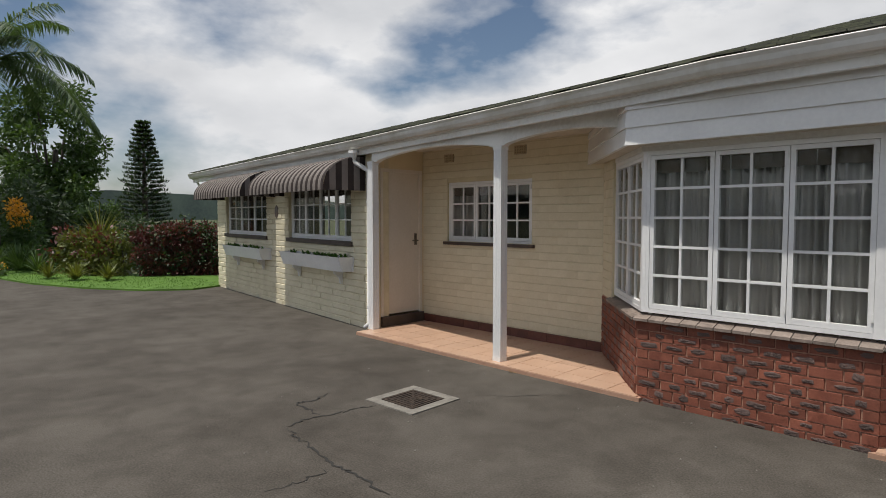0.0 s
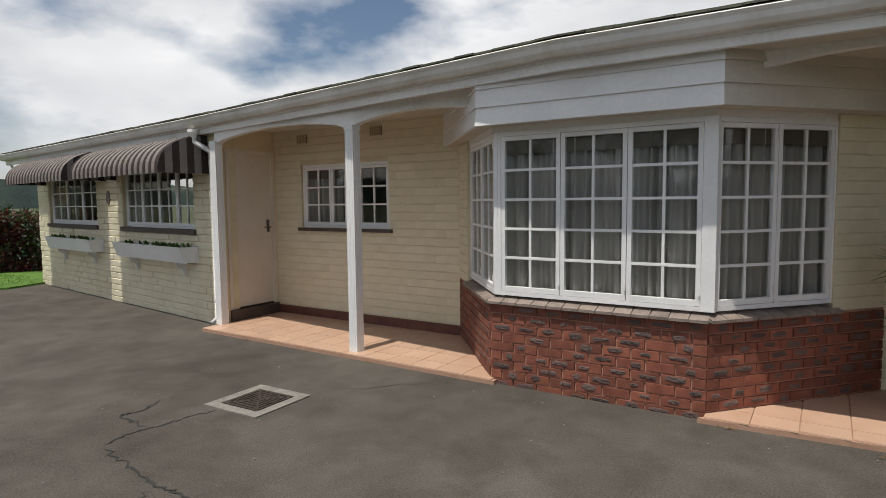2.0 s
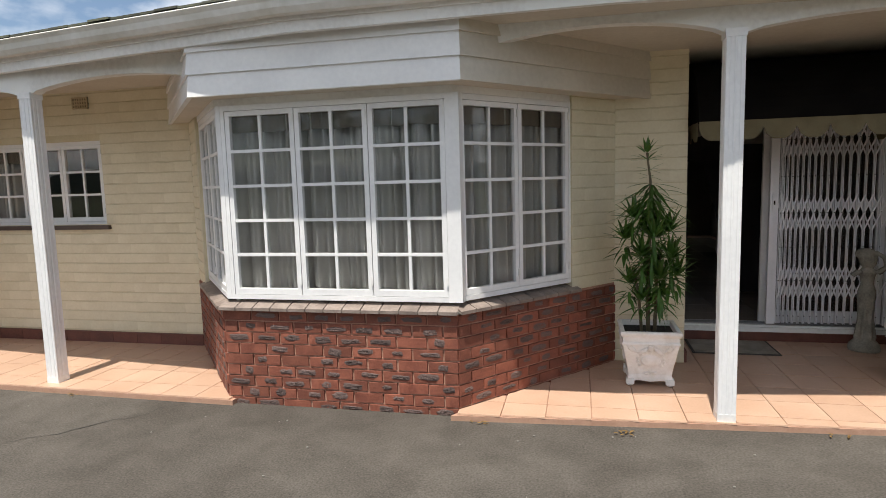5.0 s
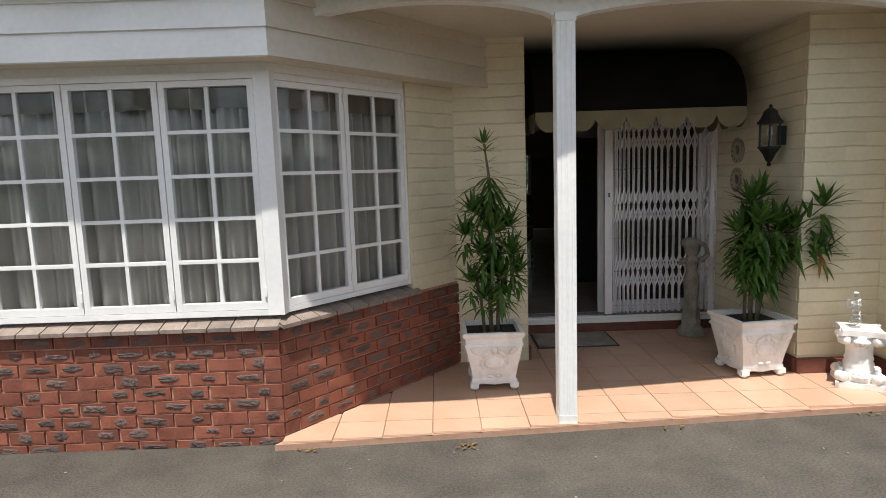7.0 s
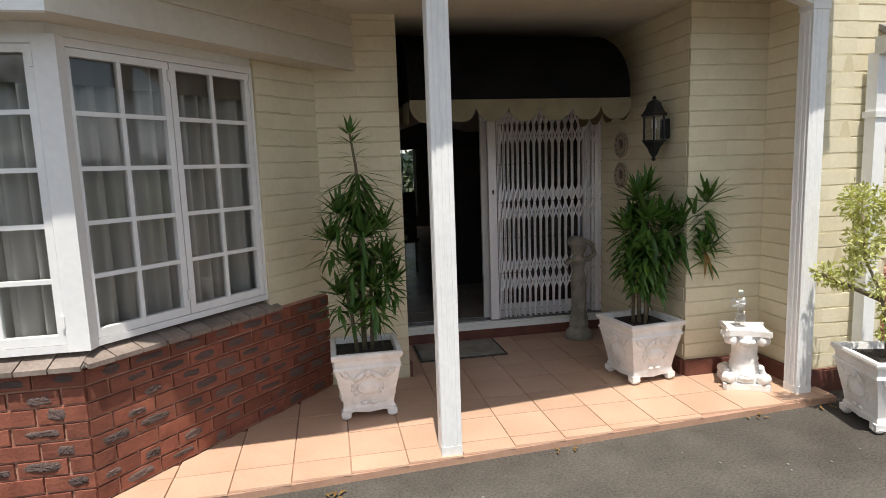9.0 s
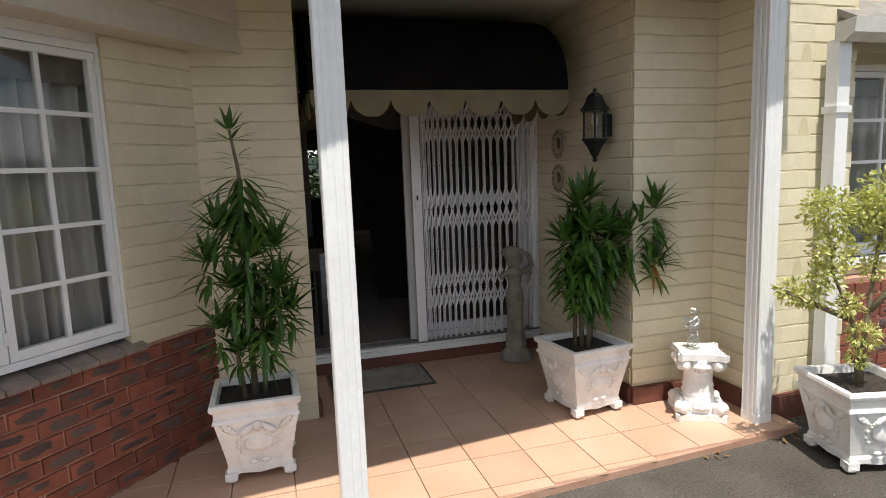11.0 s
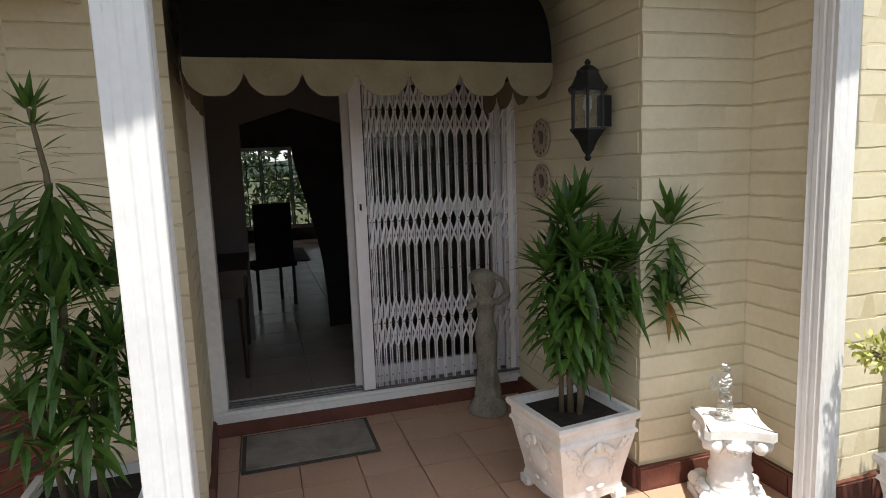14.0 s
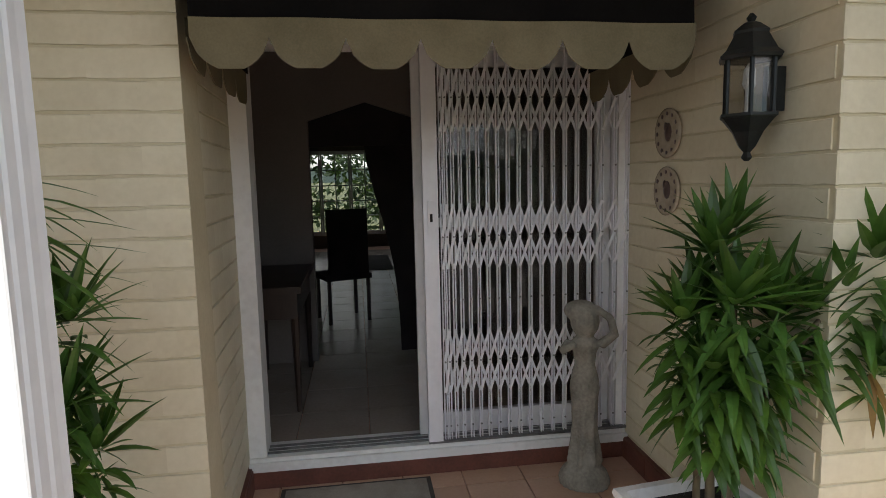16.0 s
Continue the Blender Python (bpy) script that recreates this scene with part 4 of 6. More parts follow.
drain = thing("storm_drain", "square iron drain grate in a concrete surround", "drain", Matrix.Translation((-3.755, 3.665, -0.005)) @ Matrix.Rotation(radians(2), 4, 'Z'))
bm = B()
s, q = 0.31, 0.215
for a in ((-s, -s, s, -q), (-s, q, s, s), (-s, -q, -q, q), (q, -q, s, q)):
    bx(bm, a[0], a[1], -0.02, a[2], a[3], 0.016)
part("surround", bm, DRAINFRAME, drain)
bm = B()
bx(bm, -q, -q, -0.02, q, q, 0.007)
part("pit", bm, BLACKHOLE, drain)
for quad in range(4):
    rm = Matrix.Rotation(quad * math.pi / 2, 4, 'Z')
    for k in range(5):
        y = 0.03 + k * 0.04
        bm = B()
        bx(bm, -y, y - 0.011, 0.005, y, y + 0.011, 0.018, rm)
        part("bar", bm, DRAINIRON, drain)
bm = B()
for a in (45, 135):
    bx(bm, -0.29, -0.009, 0.004, 0.29, 0.009, 0.0175, Matrix.Rotation(radians(a), 4, 'Z'))
part("cross_bar", bm, DRAINIRON, drain)


def downpipe(name, pts, w, label, group="downpipes"):
    ob = thing(name, label, "downpipe", None, group)
    bm = B()
    tube(bm, pts, w, 10)
    part("pipe", bm, WHITE_OLD, ob, smooth=True)
    for z in (0.35, 1.9):
        x, y = pts[-2][0], pts[-2][1]
        bm = B()
        lathe(bm, [(w * 1.18, 0), (w * 1.18, 0.03)], 10, (x, y, z))
        part("strap", bm, WHITE_OLD, ob)
    return ob


dp = downpipe("downpipe", [(-6.95, 5.36, 2.64), (-6.95, 5.36, 2.52), (-6.80, 5.44, 2.42), (-6.74, 5.48, 2.36), (-6.74, 5.48, 0.12), (-6.76, 5.40, 0.05)], 0.035, "white painted downpipe at the wing corner")
bm = B()
lathe(bm, [(0.035, 0), (0.04, 0.05), (0.075, 0.12), (0.075, 0.16)], 8, (-6.95, 5.36, 2.52))
part("hopper", bm, WHITE_OLD, dp)
downpipe("downpipe", [(-14.75, 6.22, 2.64), (-14.75, 6.3, 2.5), (-14.4, 6.70, 2.35), (-14.4, 6.70, 2.25), (-14.4, 6.70, 0.03)], 0.03, "white downpipe at the far end of the wing")

# plaque on the wing wall
pl = thing("wall_plaque", "small brown oval ornament hung on the cream wall", "ornament", WING_M @ Matrix.Translation((WING_L - 3.66, -0.012, 1.80)))
bm = B()
lathe(bm, [(0.02, -0.012), (0.075, -0.012), (0.09, 0.0), (0.075, 0.012), (0.02, 0.016)], 18, (0, 0, 0), 1.0, 1.5)
bm.transform(Matrix.Rotation(radians(90), 4, 'X'))
part("plaque", bm, CERAMIC_DARK, pl)

# striped barrel awnings
def striped_awning(name, u0, u1, proj, ztop, zbot):
    ob = thing(name, "brown and cream striped barrel awning over a window", "awning", WING_M @ Matrix.Translation((WING_L - u1, -0.012, 0)), "striped awnings")
    width = u1 - u0
    n = int(width / 0.085)
    rad = ztop - zbot - 0.08
    prof = [(-proj * math.sin(math.pi / 2 * i / 10), zbot + 0.08 + rad * math.cos(math.pi / 2 * i / 10)) for i in range(11)] + [(-proj, zbot)]
    for col in (0, 1):
        bm = B()
        for s in range(col, n, 2):
            x0, x1 = s * width / n, (s + 1) * width / n
            bow = 0.016
            cols = []
            for t in (0, 0.25, 0.5, 0.75, 1):
                o = bow * math.sin(math.pi * t)
                cols.append([bm.verts.new((x0 + (x1 - x0) * t, y - o * (0.3 + 0.7 * (i / 11)), z + o * (1 - i / 11))) for i, (y, z) in enumerate(prof)])
            for a, b in zip(cols, cols[1:]):
                for i in range(len(prof) - 1):
                    bm.faces.new((a[i], b[i], b[i + 1], a[i + 1]))
        part("stripes", bm, STRIPE_PALE if col else STRIPE_BROWN, ob, "pale stripes" if col else "brown stripes")
    for x in (0.0, width):
        for col in (0, 1):
            bm = B()
            m = 7
            for s in range(col, m, 2):
                ya, yb = -proj * s / m, -proj * (s + 1) / m
                top = lambda y: zbot + 0.08 + rad * math.sqrt(max(0, 1 - (y / proj) ** 2))
                pts = [(x, ya, zbot), (x, yb, zbot), (x, yb, top(yb)), (x, (ya + yb) / 2, top((ya + yb) / 2)), (x, ya, top(ya))]
                prism(bm, pts, (0.004, 0, 0))
            part("end_panel", bm, STRIPE_PALE if col else STRIPE_BROWN, ob)


striped_awning("window_awning", 0.25, 3.28, 0.70, 2.60, 2.09)
striped_awning("window_awning", 3.72, 6.78, 0.70, 2.60, 2.09)

# window boxes
def flower_box(u0, u1):
    w = u1 - u0
    ob = thing("window_box", "white wooden window box with small seedlings on brackets", "window box", WING_M @ Matrix.Translation((WING_L - u1, -0.012, 0.84)), "window boxes")
    bm = B()
    prism(bm, [(0.05, 0, 0), (0.05, -0.2, 0), (0.0, -0.26, 0.23), (0.0, 0, 0.23)], (0.02, 0, 0))
    prism(bm, [(w - 0.07, 0, 0), (w - 0.07, -0.2, 0), (w - 0.02, -0.26, 0.23), (w - 0.02, 0, 0.23)], (0.02, 0, 0))
    prism(bm, [(0.05, -0.2, 0), (0.0, -0.26, 0.23), (0.0, -0.24, 0.23), (0.05, -0.18, 0)], (w - 0.05, 0, 0))
    bx(bm, 0.05, -0.2, 0, w - 0.05, 0, 0.02)
    bx(bm, 0.0, -0.02, 0, w, 0, 0.23)
    part("box", bm, WHITE, ob)
    bm = B()
    bx(bm, 0.03, -0.23, 0.15, w - 0.03, -0.02, 0.2)
    part("soil", bm, SOIL, ob)
    for x in (0.35, w - 0.4):
        bm = B()
        prism(bm, [(x, 0, -0.22), (x, -0.04, -0.22), (x, -0.06, -0.12), (x, -0.15, -0.05), (x, -0.16, 0.0), (x, 0, 0.0)], (0.04, 0, 0))
        part("bracket", bm, WHITE_OLD, ob)
    q = random.Random(int(u0 * 10))
    vs, fs = [], []
    for i in range(26):
        rosette(vs, fs, (q.uniform(0.1, w - 0.1), q.uniform(-0.2, -0.06), 0.2), 6, 0.075, 0.03, q, 0.1, 1.2, 0.3)
    raw_part("seedlings", vs, fs, LEAF, ob, "", "stuff")


flower_box(0.62, 2.95)
flower_box(3.95, 6.2)

# ---- entrance: sliding door, gate, awning ----
ent = thing("door_2", "white aluminium sliding door standing half open", "door", Matrix.Translation((1.25, GATE_Y, 0.0)), kind="structure")
bm = B()
bx(bm, 0, -0.03, 0.165, 2.01, 0.16, 0.205)
bx(bm, 0, -0.05, 0.14, 2.01, -0.028, 0.185)
part("sill_track", bm, WHITE_OLD, ent)
for y in (0.01, 0.05, 0.09):
    bm = B()
    bx(bm, 0.02, y, 0.206, 1.99, y + 0.008, 0.216)
    part("rail", bm, RIVET, ent)
bm = B()
bx(bm, 0.0, -0.02, 0.206, 0.085, 0.14, 2.3)
bx(bm, 1.95, -0.02, 0.206, 2.01, 0.14, 2.3)
bx(bm, 0.085, -0.02, 2.24, 1.95, 0.14, 2.3)
bx(bm, 0.0, 0.0, 2.3, 2.01, 0.14, 2.72)
part("door_frame", bm, WHITE_OLD, ent)
bm = B()
bx(bm, 0.88, 0.075, 0.217, 0.95, 0.115, 2.24)
bx(bm, 1.87, 0.075, 0.217, 1.945, 0.115, 2.24)
bx(bm, 0.95, 0.075, 0.217, 1.87, 0.115, 0.33)
bx(bm, 0.95, 0.075, 2.16, 1.87, 0.115, 2.24)
bx(bm, 0.95, 0.08, 1.34, 1.87, 0.11, 1.39)
part("sliding_leaf", bm, WHITE, ent)
bm = B()
bx(bm, 0.95, 0.092, 0.33, 1.87, 0.098, 2.16)
p = part("pane", bm, GLASS, ent)
p.visible_shadow = False
bm = B()
bx(bm, 0, 0.06, -0.1, 2.01, 0.17, 0.164)
bx(bm, 0, -0.045, 0.0, 2.01, 0.06, 0.139)
part("step", bm, SKIRT, ent, "dark red painted step under the door")

gate = thing("security_gate", "white folding trellis security gate partly drawn", "security gate", Matrix.Translation((2.165, GATE_Y - 0.025, 0.225)))
GH = 2.02
bm = B()
bx(bm, 0.0, -0.022, 0.0, 0.075, 0.022, GH)
part("lead_post", bm, GATE, gate)
bm = B()
bx(bm, 0.02, -0.032, 1.09, 0.055, -0.02, 1.26)
part("lock", bm, GATE, gate, "white lock plate with a keyhole")
bm = B()
bx(bm, 0.031, -0.034, 1.155, 0.044, -0.0325, 1.195)
part("keyhole", bm, BLACKHOLE, gate)
NB = 19
xs_g = [0.095 + (1.10 - 0.115) * (i / (NB - 1)) ** 1.3 for i in range(NB)]
for i, x in enumerate(xs_g):
    bm = B()
    for dx in (-0.009, 0.004):
        bx(bm, x + dx, -0.014, 0.005, x + dx + 0.005, 0.008, GH - 0.01)
    part("upright", bm, GATE, gate)
for (za, zc) in ((0.26, 0.425), (0.425, 0.59), (0.91, 1.075), (1.075, 1.24), (1.60, 1.765), (1.765, 1.93)):
    for i in range(NB - 1):
        x0, x1 = xs_g[i], xs_g[i + 1]
        bm = B()
        for p0, p1, y in (((x0, za), (x1, zc), -0.018), ((x1, za), (x0, zc), 0.010)):
            d = Vector((p1[0] - p0[0], 0, p1[1] - p0[1])).normalized()
            nrm = Vector((d.z, 0, -d.x)) * 0.0065
            a0, a1 = Vector((p0[0], y, p0[1])), Vector((p1[0], y, p1[1]))
            prism(bm, [a0 - nrm, a1 - nrm, a1 + nrm, a0 + nrm], (0, 0.004, 0))
        part("lattice", bm, GATE, gate)
for z in (0.08, 0.425, 0.75, 1.075, 1.42, 1.765):
    bm = B()
    for x in xs_g:
        lathe(bm, [(0.005, 0.0), (0.005, 0.004)], 6, (0, 0, 0))
        for v in bm.verts[-12:]:
            v.co = Vector((x + v.co.x, -0.0185 - v.co.z, z + v.co.y))
    tagged(part("rivets", bm, RIVET, gate), kind="stuff")
bm = B()
bx(bm, 0, -0.02, -0.012, 1.12, 0.02, 0.0)
part("floor_track", bm, RIVET, gate)
bm = B()
bx(bm, 0, -0.026, GH, 1.12, 0.026, GH + 0.05)
part("top_track", bm, GATE, gate)

# black barrel awning with cream scalloped valance
awn = thing("entrance_awning", "black canvas barrel awning with a cream scalloped valance", "awning")
AX0, AX1, AY0, AY1, AZ0, AZ1 = 1.345, 3.03, 6.38, 7.37, 2.105, 2.72
prof = [(AY1 - (AY1 - AY0) * math.sin(math.pi / 2 * i / 14), AZ0 + (AZ1 - AZ0) * math.cos(math.pi / 2 * i / 14) ** 0.85) for i in range(15)]
bm = B()
prism(bm, [(AX0, y, z) for y, z in prof] + [(AX0, y + 0.006, z - 0.008) for y, z in reversed(prof)], (AX1 - AX0, 0, 0))
part("canopy", bm, BLACK_FABRIC, awn)
for x in (AX0 + 0.003, AX1 - 0.007):
    bm = B()
    prism(bm, [(x, y, z - 0.004) for y, z in prof] + [(x, AY1, AZ0)], (0.004, 0, 0))
    part("end_panel", bm, BLACK_FABRIC, awn)
def valance(p0, p1, n):
    bm = B()
    m, L = along(*p0, *p1)
    steps = n * 12
    prev = None
    for i in range(steps + 1):
        t = i / steps
        ph = (t * n) % 1.0
        low = AZ0 - 0.055 - 0.095 * min(1.0, math.sin(math.pi * ph) * 1.15) ** 0.55
        y = 0.006 * math.sin(t * 23)
        cur = [bm.verts.new(m @ Vector((t * L, y + dy, z))) for dy in (-0.006, -0.002) for z in (AZ0 + 0.006, low)]
        if prev:
            bm.faces.new((prev[0], prev[1], cur[1], cur[0]))
            bm.faces.new((prev[2], cur[2], cur[3], prev[3]))
            bm.faces.new((prev[1], prev[3], cur[3], cur[1]))
        prev = cur
    part("valance", bm, VALANCE, awn, "cream scalloped canvas valance")


valance((AX0, AY0), (AX1, AY0), 7)
valance((AX1, AY0), (AX1, AY1), 4)
valance((AX0, AY1), (AX0, AY0), 4)

# coach lantern
lan = thing("wall_lantern", "black iron coach lantern with glass panes on the wall", "wall lamp", Matrix.Translation((3.12, 6.20, 1.63)) @ Matrix.Scale(0.95, 4))
bm = B()
lathe(bm, [(0.008, 0.0), (0.02, 0.012), (0.012, 0.03), (0.03, 0.05), (0.055, 0.10), (0.092, 0.145), (0.10, 0.15), (0.10, 0.16)], 6)
part("base", bm, IRON, lan)
for k in range(6):
    a = 2 * math.pi * k / 6
    bm = B()
    tube(bm, [(0.082 * math.cos(a), 0.082 * math.sin(a), 0.155), (0.082 * math.cos(a), 0.082 * math.sin(a), 0.345)], 0.008, 6)
    part("bar", bm, IRON, lan)
    b = 2 * math.pi * (k + 1) / 6
    bm = B()
    prism(bm, [(0.078 * math.cos(a), 0.078 * math.sin(a), 0.16), (0.078 * math.cos(b), 0.078 * math.sin(b), 0.16), (0.078 * math.cos(b), 0.078 * math.sin(b), 0.345), (0.078 * math.cos(a), 0.078 * math.sin(a), 0.345)], (0.002 * math.cos((a + b) / 2), 0.002 * math.sin((a + b) / 2), 0))
    part("pane", bm, GLASS, lan)
bm = B()
lathe(bm, [(0.105, 0.34), (0.11, 0.352), (0.09, 0.37), (0.07, 0.405), (0.06, 0.425), (0.062, 0.435), (0.03, 0.46), (0.012, 0.468), (0.018, 0.48), (0.006, 0.495)], 6)
part("roof_cap", bm, IRON, lan)
bm = B()
lathe(bm, [(0.012, 0.155), (0.012, 0.24), (0.022, 0.26), (0.018, 0.31), (0.005, 0.33)], 10)
part("bulb", bm, WHITE, lan, "white candle bulb, unlit")
bm = B()
bx(bm, 0.06, -0.012, 0.17, 0.128, 0.012, 0.32)
part("wall_bracket", bm, IRON, lan)

# wall plates
for z in (1.775, 1.515):
    pt = thing("wall_plate", "round decorated ceramic plate hung on the wall", "plate", Matrix.Translation((3.248, 6.93, z)) @ Matrix.Rotation(radians(-90), 4, 'Y'), "wall plates")
    bm = B()
    lathe(bm, [(0.02, 0.0), (0.105, 0.0), (0.112, 0.014), (0.10, 0.018), (0.07, 0.008), (0.01, 0.008)], 24)
    part("dish", bm, CERAMIC, pt, smooth=True)
    bm = B()
    for k in range(12):
        a = 2 * math.pi * k / 12
        ball(bm, (0.088 * math.cos(a), 0.088 * math.sin(a), 0.015), 0.011, 8, (1, 1, 0.25))
    tagged(part("rim_pattern", bm, CERAMIC_DARK, pt), kind="stuff")
    bm = B()
    ball(bm, (0.005, 0, 0.009), 0.042, 12, (1.0, 0.75, 0.14))
    ball(bm, (0.03, 0.02, 0.010), 0.02, 10, (1.0, 0.8, 0.25))
    part("motif", bm, CERAMIC_DARK, pt)

# door mat
mt = thing("door_mat", "worn grey door mat with a dark border", "mat", Matrix.Translation((1.785, 7.055, FLOOR_Z + 0.001)))
bm = B()
bx(bm, -0.375, -0.24, 0, 0.375, 0.24, 0.008)
part("border", bm, MAT_EDGE, mt)
bm = B()
bx(bm, -0.352, -0.217, 0.0075, 0.352, 0.217, 0.013)
soften(bm, 0.003)
part("mat_surface", bm, MAT, mt)

# ---- planters and plants ----
def planter(name, m, label):
    ob = thing(name, label, "planter", m, "white planters")
    bm = B()
    def ring(h, z, lip=0.0):
        k = 6
        pts = []
        for sx, sy in ((-1, -1), (1, -1), (1, 1), (-1, 1)):
            nx, ny = (1, 0) if sy == sx == -1 else (0, 1) if (sx, sy) == (1, -1) else (-1, 0) if (sx, sy) == (1, 1) else (0, -1)
            for i in range(k):
                t = i / k
                pts.append(bm.verts.new((sx * h + nx * 2 * h * t, sy * h + ny * 2 * h * t, z)))
        return pts
    levels = [(0.150, 0.045), (0.165, 0.05), (0.166, 0.075), (0.160, 0.095), (0.168, 0.15), (0.182, 0.22), (0.196, 0.29), (0.206, 0.34), (0.216, 0.345), (0.212, 0.36), (0.205, 0.365), (0.207, 0.40), (0.222, 0.415), (0.226, 0.43), (0.222, 0.445), (0.192, 0.445), (0.186, 0.40)]
    rings = [ring(h, z) for h, z in levels]
    for a, b in zip(rings, rings[1:]):
        for i in range(len(a)):
            j = (i + 1) % len(a)
            bm.faces.new((a[i], a[j], b[j], b[i]))
    bm.faces.new(rings[0][::-1])
    part("bowl", bm, POT, ob)
    for sx in (-1, 1):
        for sy in (-1, 1):
            bm = B()
            ball(bm, (sx * 0.148, sy * 0.148, 0.028), 0.034, 10, (1, 1, 0.83))
            bx(bm, sx * 0.148 - 0.03, sy * 0.148 - 0.03, 0.02, sx * 0.148 + 0.03, sy * 0.148 + 0.03, 0.06)
            part("foot", bm, POT, ob, smooth=False)
    bm = B()
    bx(bm, -0.19, -0.19, 0.36, 0.19, 0.19, 0.405)
    part("soil", bm, SOIL, ob)
    for k in range(4):
        rm = Matrix.Rotation(k * math.pi / 2, 4, 'Z')
        bm = B()
        ball(bm, (0, -0.187, 0.215), 0.075, 14, (1.0, 0.12, 0.62))
        for s in (-1, 1):
            for i in range(9):
                a = i / 8
                ball(bm, (s * (0.03 + 0.13 * a), -0.207 - 0.003 * math.sin(a * 6), 0.315 - 0.045 * math.sin(a * 3.1) + 0.02 * a), 0.013 + 0.006 * math.sin(a * 9), 6, (1.3, 0.3, 0.9))
            for i in range(7):
                a = 2.6 * i / 6 - 0.6
                ball(bm, (s * 0.1 * math.cos(a), -0.186 - 0.008 * math.sin(a), 0.215 + 0.07 * math.sin(a)), 0.010, 6, (1.2, 0.3, 1.2))
            ball(bm, (s * 0.03, -0.178, 0.11), 0.018, 6, (1.3, 0.5, 0.7))
        ball(bm, (0, -0.210, 0.315), 0.022, 8, (1, 0.5, 1.2))
        bm.transform(rm)
        tagged(part("relief", bm, POT, ob, "raised floral garland", True), kind="stuff")
        bm = B()
        pts = [(-0.125, -0.163, 0.0455)] + [(-0.125 + 0.25 * i / 10, -0.163, 0.0455 + 0.02 * (1 - abs(i - 5) / 5)) for i in range(11)]
        prism(bm, [(-0.14, -0.165, 0.03), (-0.10, -0.165, 0.052), (0, -0.165, 0.040), (0.10, -0.165, 0.052), (0.14, -0.165, 0.03), (0.14, -0.165, 0.07), (-0.14, -0.165, 0.07)], (0, 0.02, 0))
        bm.transform(rm)
        part("apron", bm, POT, ob)
    return ob


P1 = Matrix.Translation((0.925, 5.99, FLOOR_Z + 0.001))
P2 = Matrix.Translation((2.945, 6.065, FLOOR_Z + 0.001)) @ Matrix.Rotation(radians(7), 4, 'Z')
P3 = Matrix.Translation((4.01, 5.02, 0.001)) @ Matrix.Rotation(radians(-14), 4, 'Z')
pot = planter("planter", P1, "white square concrete planter with raised garlands")
copy_thing(pot, P2)
copy_thing(pot, P3)

# tall yucca
def stem(ob, pts, r, name="stem"):
    bm = B()
    tube(bm, pts, r, 7)
    part(name, bm, STEM, ob, smooth=True)


rr = random.Random(21)
yt = thing("yucca_plant", "tall slim yucca with drooping narrow green leaves", "plant", P1 @ Matrix.Translation((0, 0, 0.405)))
stem(yt, [(0.0, 0, -0.03), (-0.01, 0.01, 0.5), (0.01, 0, 0.9), (0.003, 0, 1.2), (-0.025, 0, 1.41)], [0.018, 0.016, 0.013, 0.010, 0.007])
stem(yt, [(0.05, 0.02, -0.03), (0.06, 0.02, 0.4), (0.09, 0.0, 0.65)], [0.015, 0.012, 0.009])
stem(yt, [(-0.05, -0.02, -0.03), (-0.08, -0.03, 0.3), (-0.12, -0.03, 0.5)], [0.014, 0.011, 0.009])
vs, fs = [], []
rosette(vs, fs, (-0.117, 0, 1.40), 12, 0.12, 0.03, rr, 0.1, 1.45, 0.1)
rosette(vs, fs, (-0.11, 0, 1.35), 12, 0.14, 0.016, rr, -0.3, 0.3, 0.35)
rosette(vs, fs, (-0.09, 0, 1.27), 6, 0.11, 0.016, rr, -0.5, 0.3, 0.4)
rosette(vs, fs, (-0.08, 0, 1.22), 5, 0.09, 0.015, rr, -0.6, 0.2, 0.4)
for z, n, L in ((1.17, 10, 0.24), (1.12, 14, 0.31), (1.07, 18, 0.36), (1.0, 18, 0.38), (0.93, 18, 0.36)):
    rosette(vs, fs, (-0.06, 0, z), n, L, 0.029, rr, -1.25, -0.3, 0.5)
for cx, cy, z, n, L, sk in ((-0.18, -0.04, 0.90, 20, 0.20, 0.10), (-0.03, -0.10, 0.75, 26, 0.23, 0.22), (-0.23, 0.0, 0.73, 20, 0.18, 0.14), (0.10, 0.05, 0.78, 22, 0.21, 0.2), (0.0, 0.14, 0.76, 20, 0.2, 0.2), (-0.10, -0.08, 0.60, 22, 0.20, 0.16), (0.12, -0.03, 0.58, 22, 0.2, 0.2), (0.04, -0.11, 0.43, 26, 0.21, 0.2), (-0.17, -0.03, 0.38, 18, 0.19, 0.12), (0.18, 0.0, 0.44, 18, 0.18, 0.12), (-0.02, 0.10, 0.48, 18, 0.18, 0.16), (-0.08, -0.05, 0.25, 18, 0.19, 0.06), (0.08, 0.0, 0.27, 16, 0.17, 0.08)):
    tuft(vs, fs, (cx, cy, z), n, L, 0.037, rr, sk)
vs = [Vector((v.x + 0.065 * v.z, v.y, v.z)) for v in vs]
raw_part("leaves", vs, fs, LEAF, yt, "", "stuff")

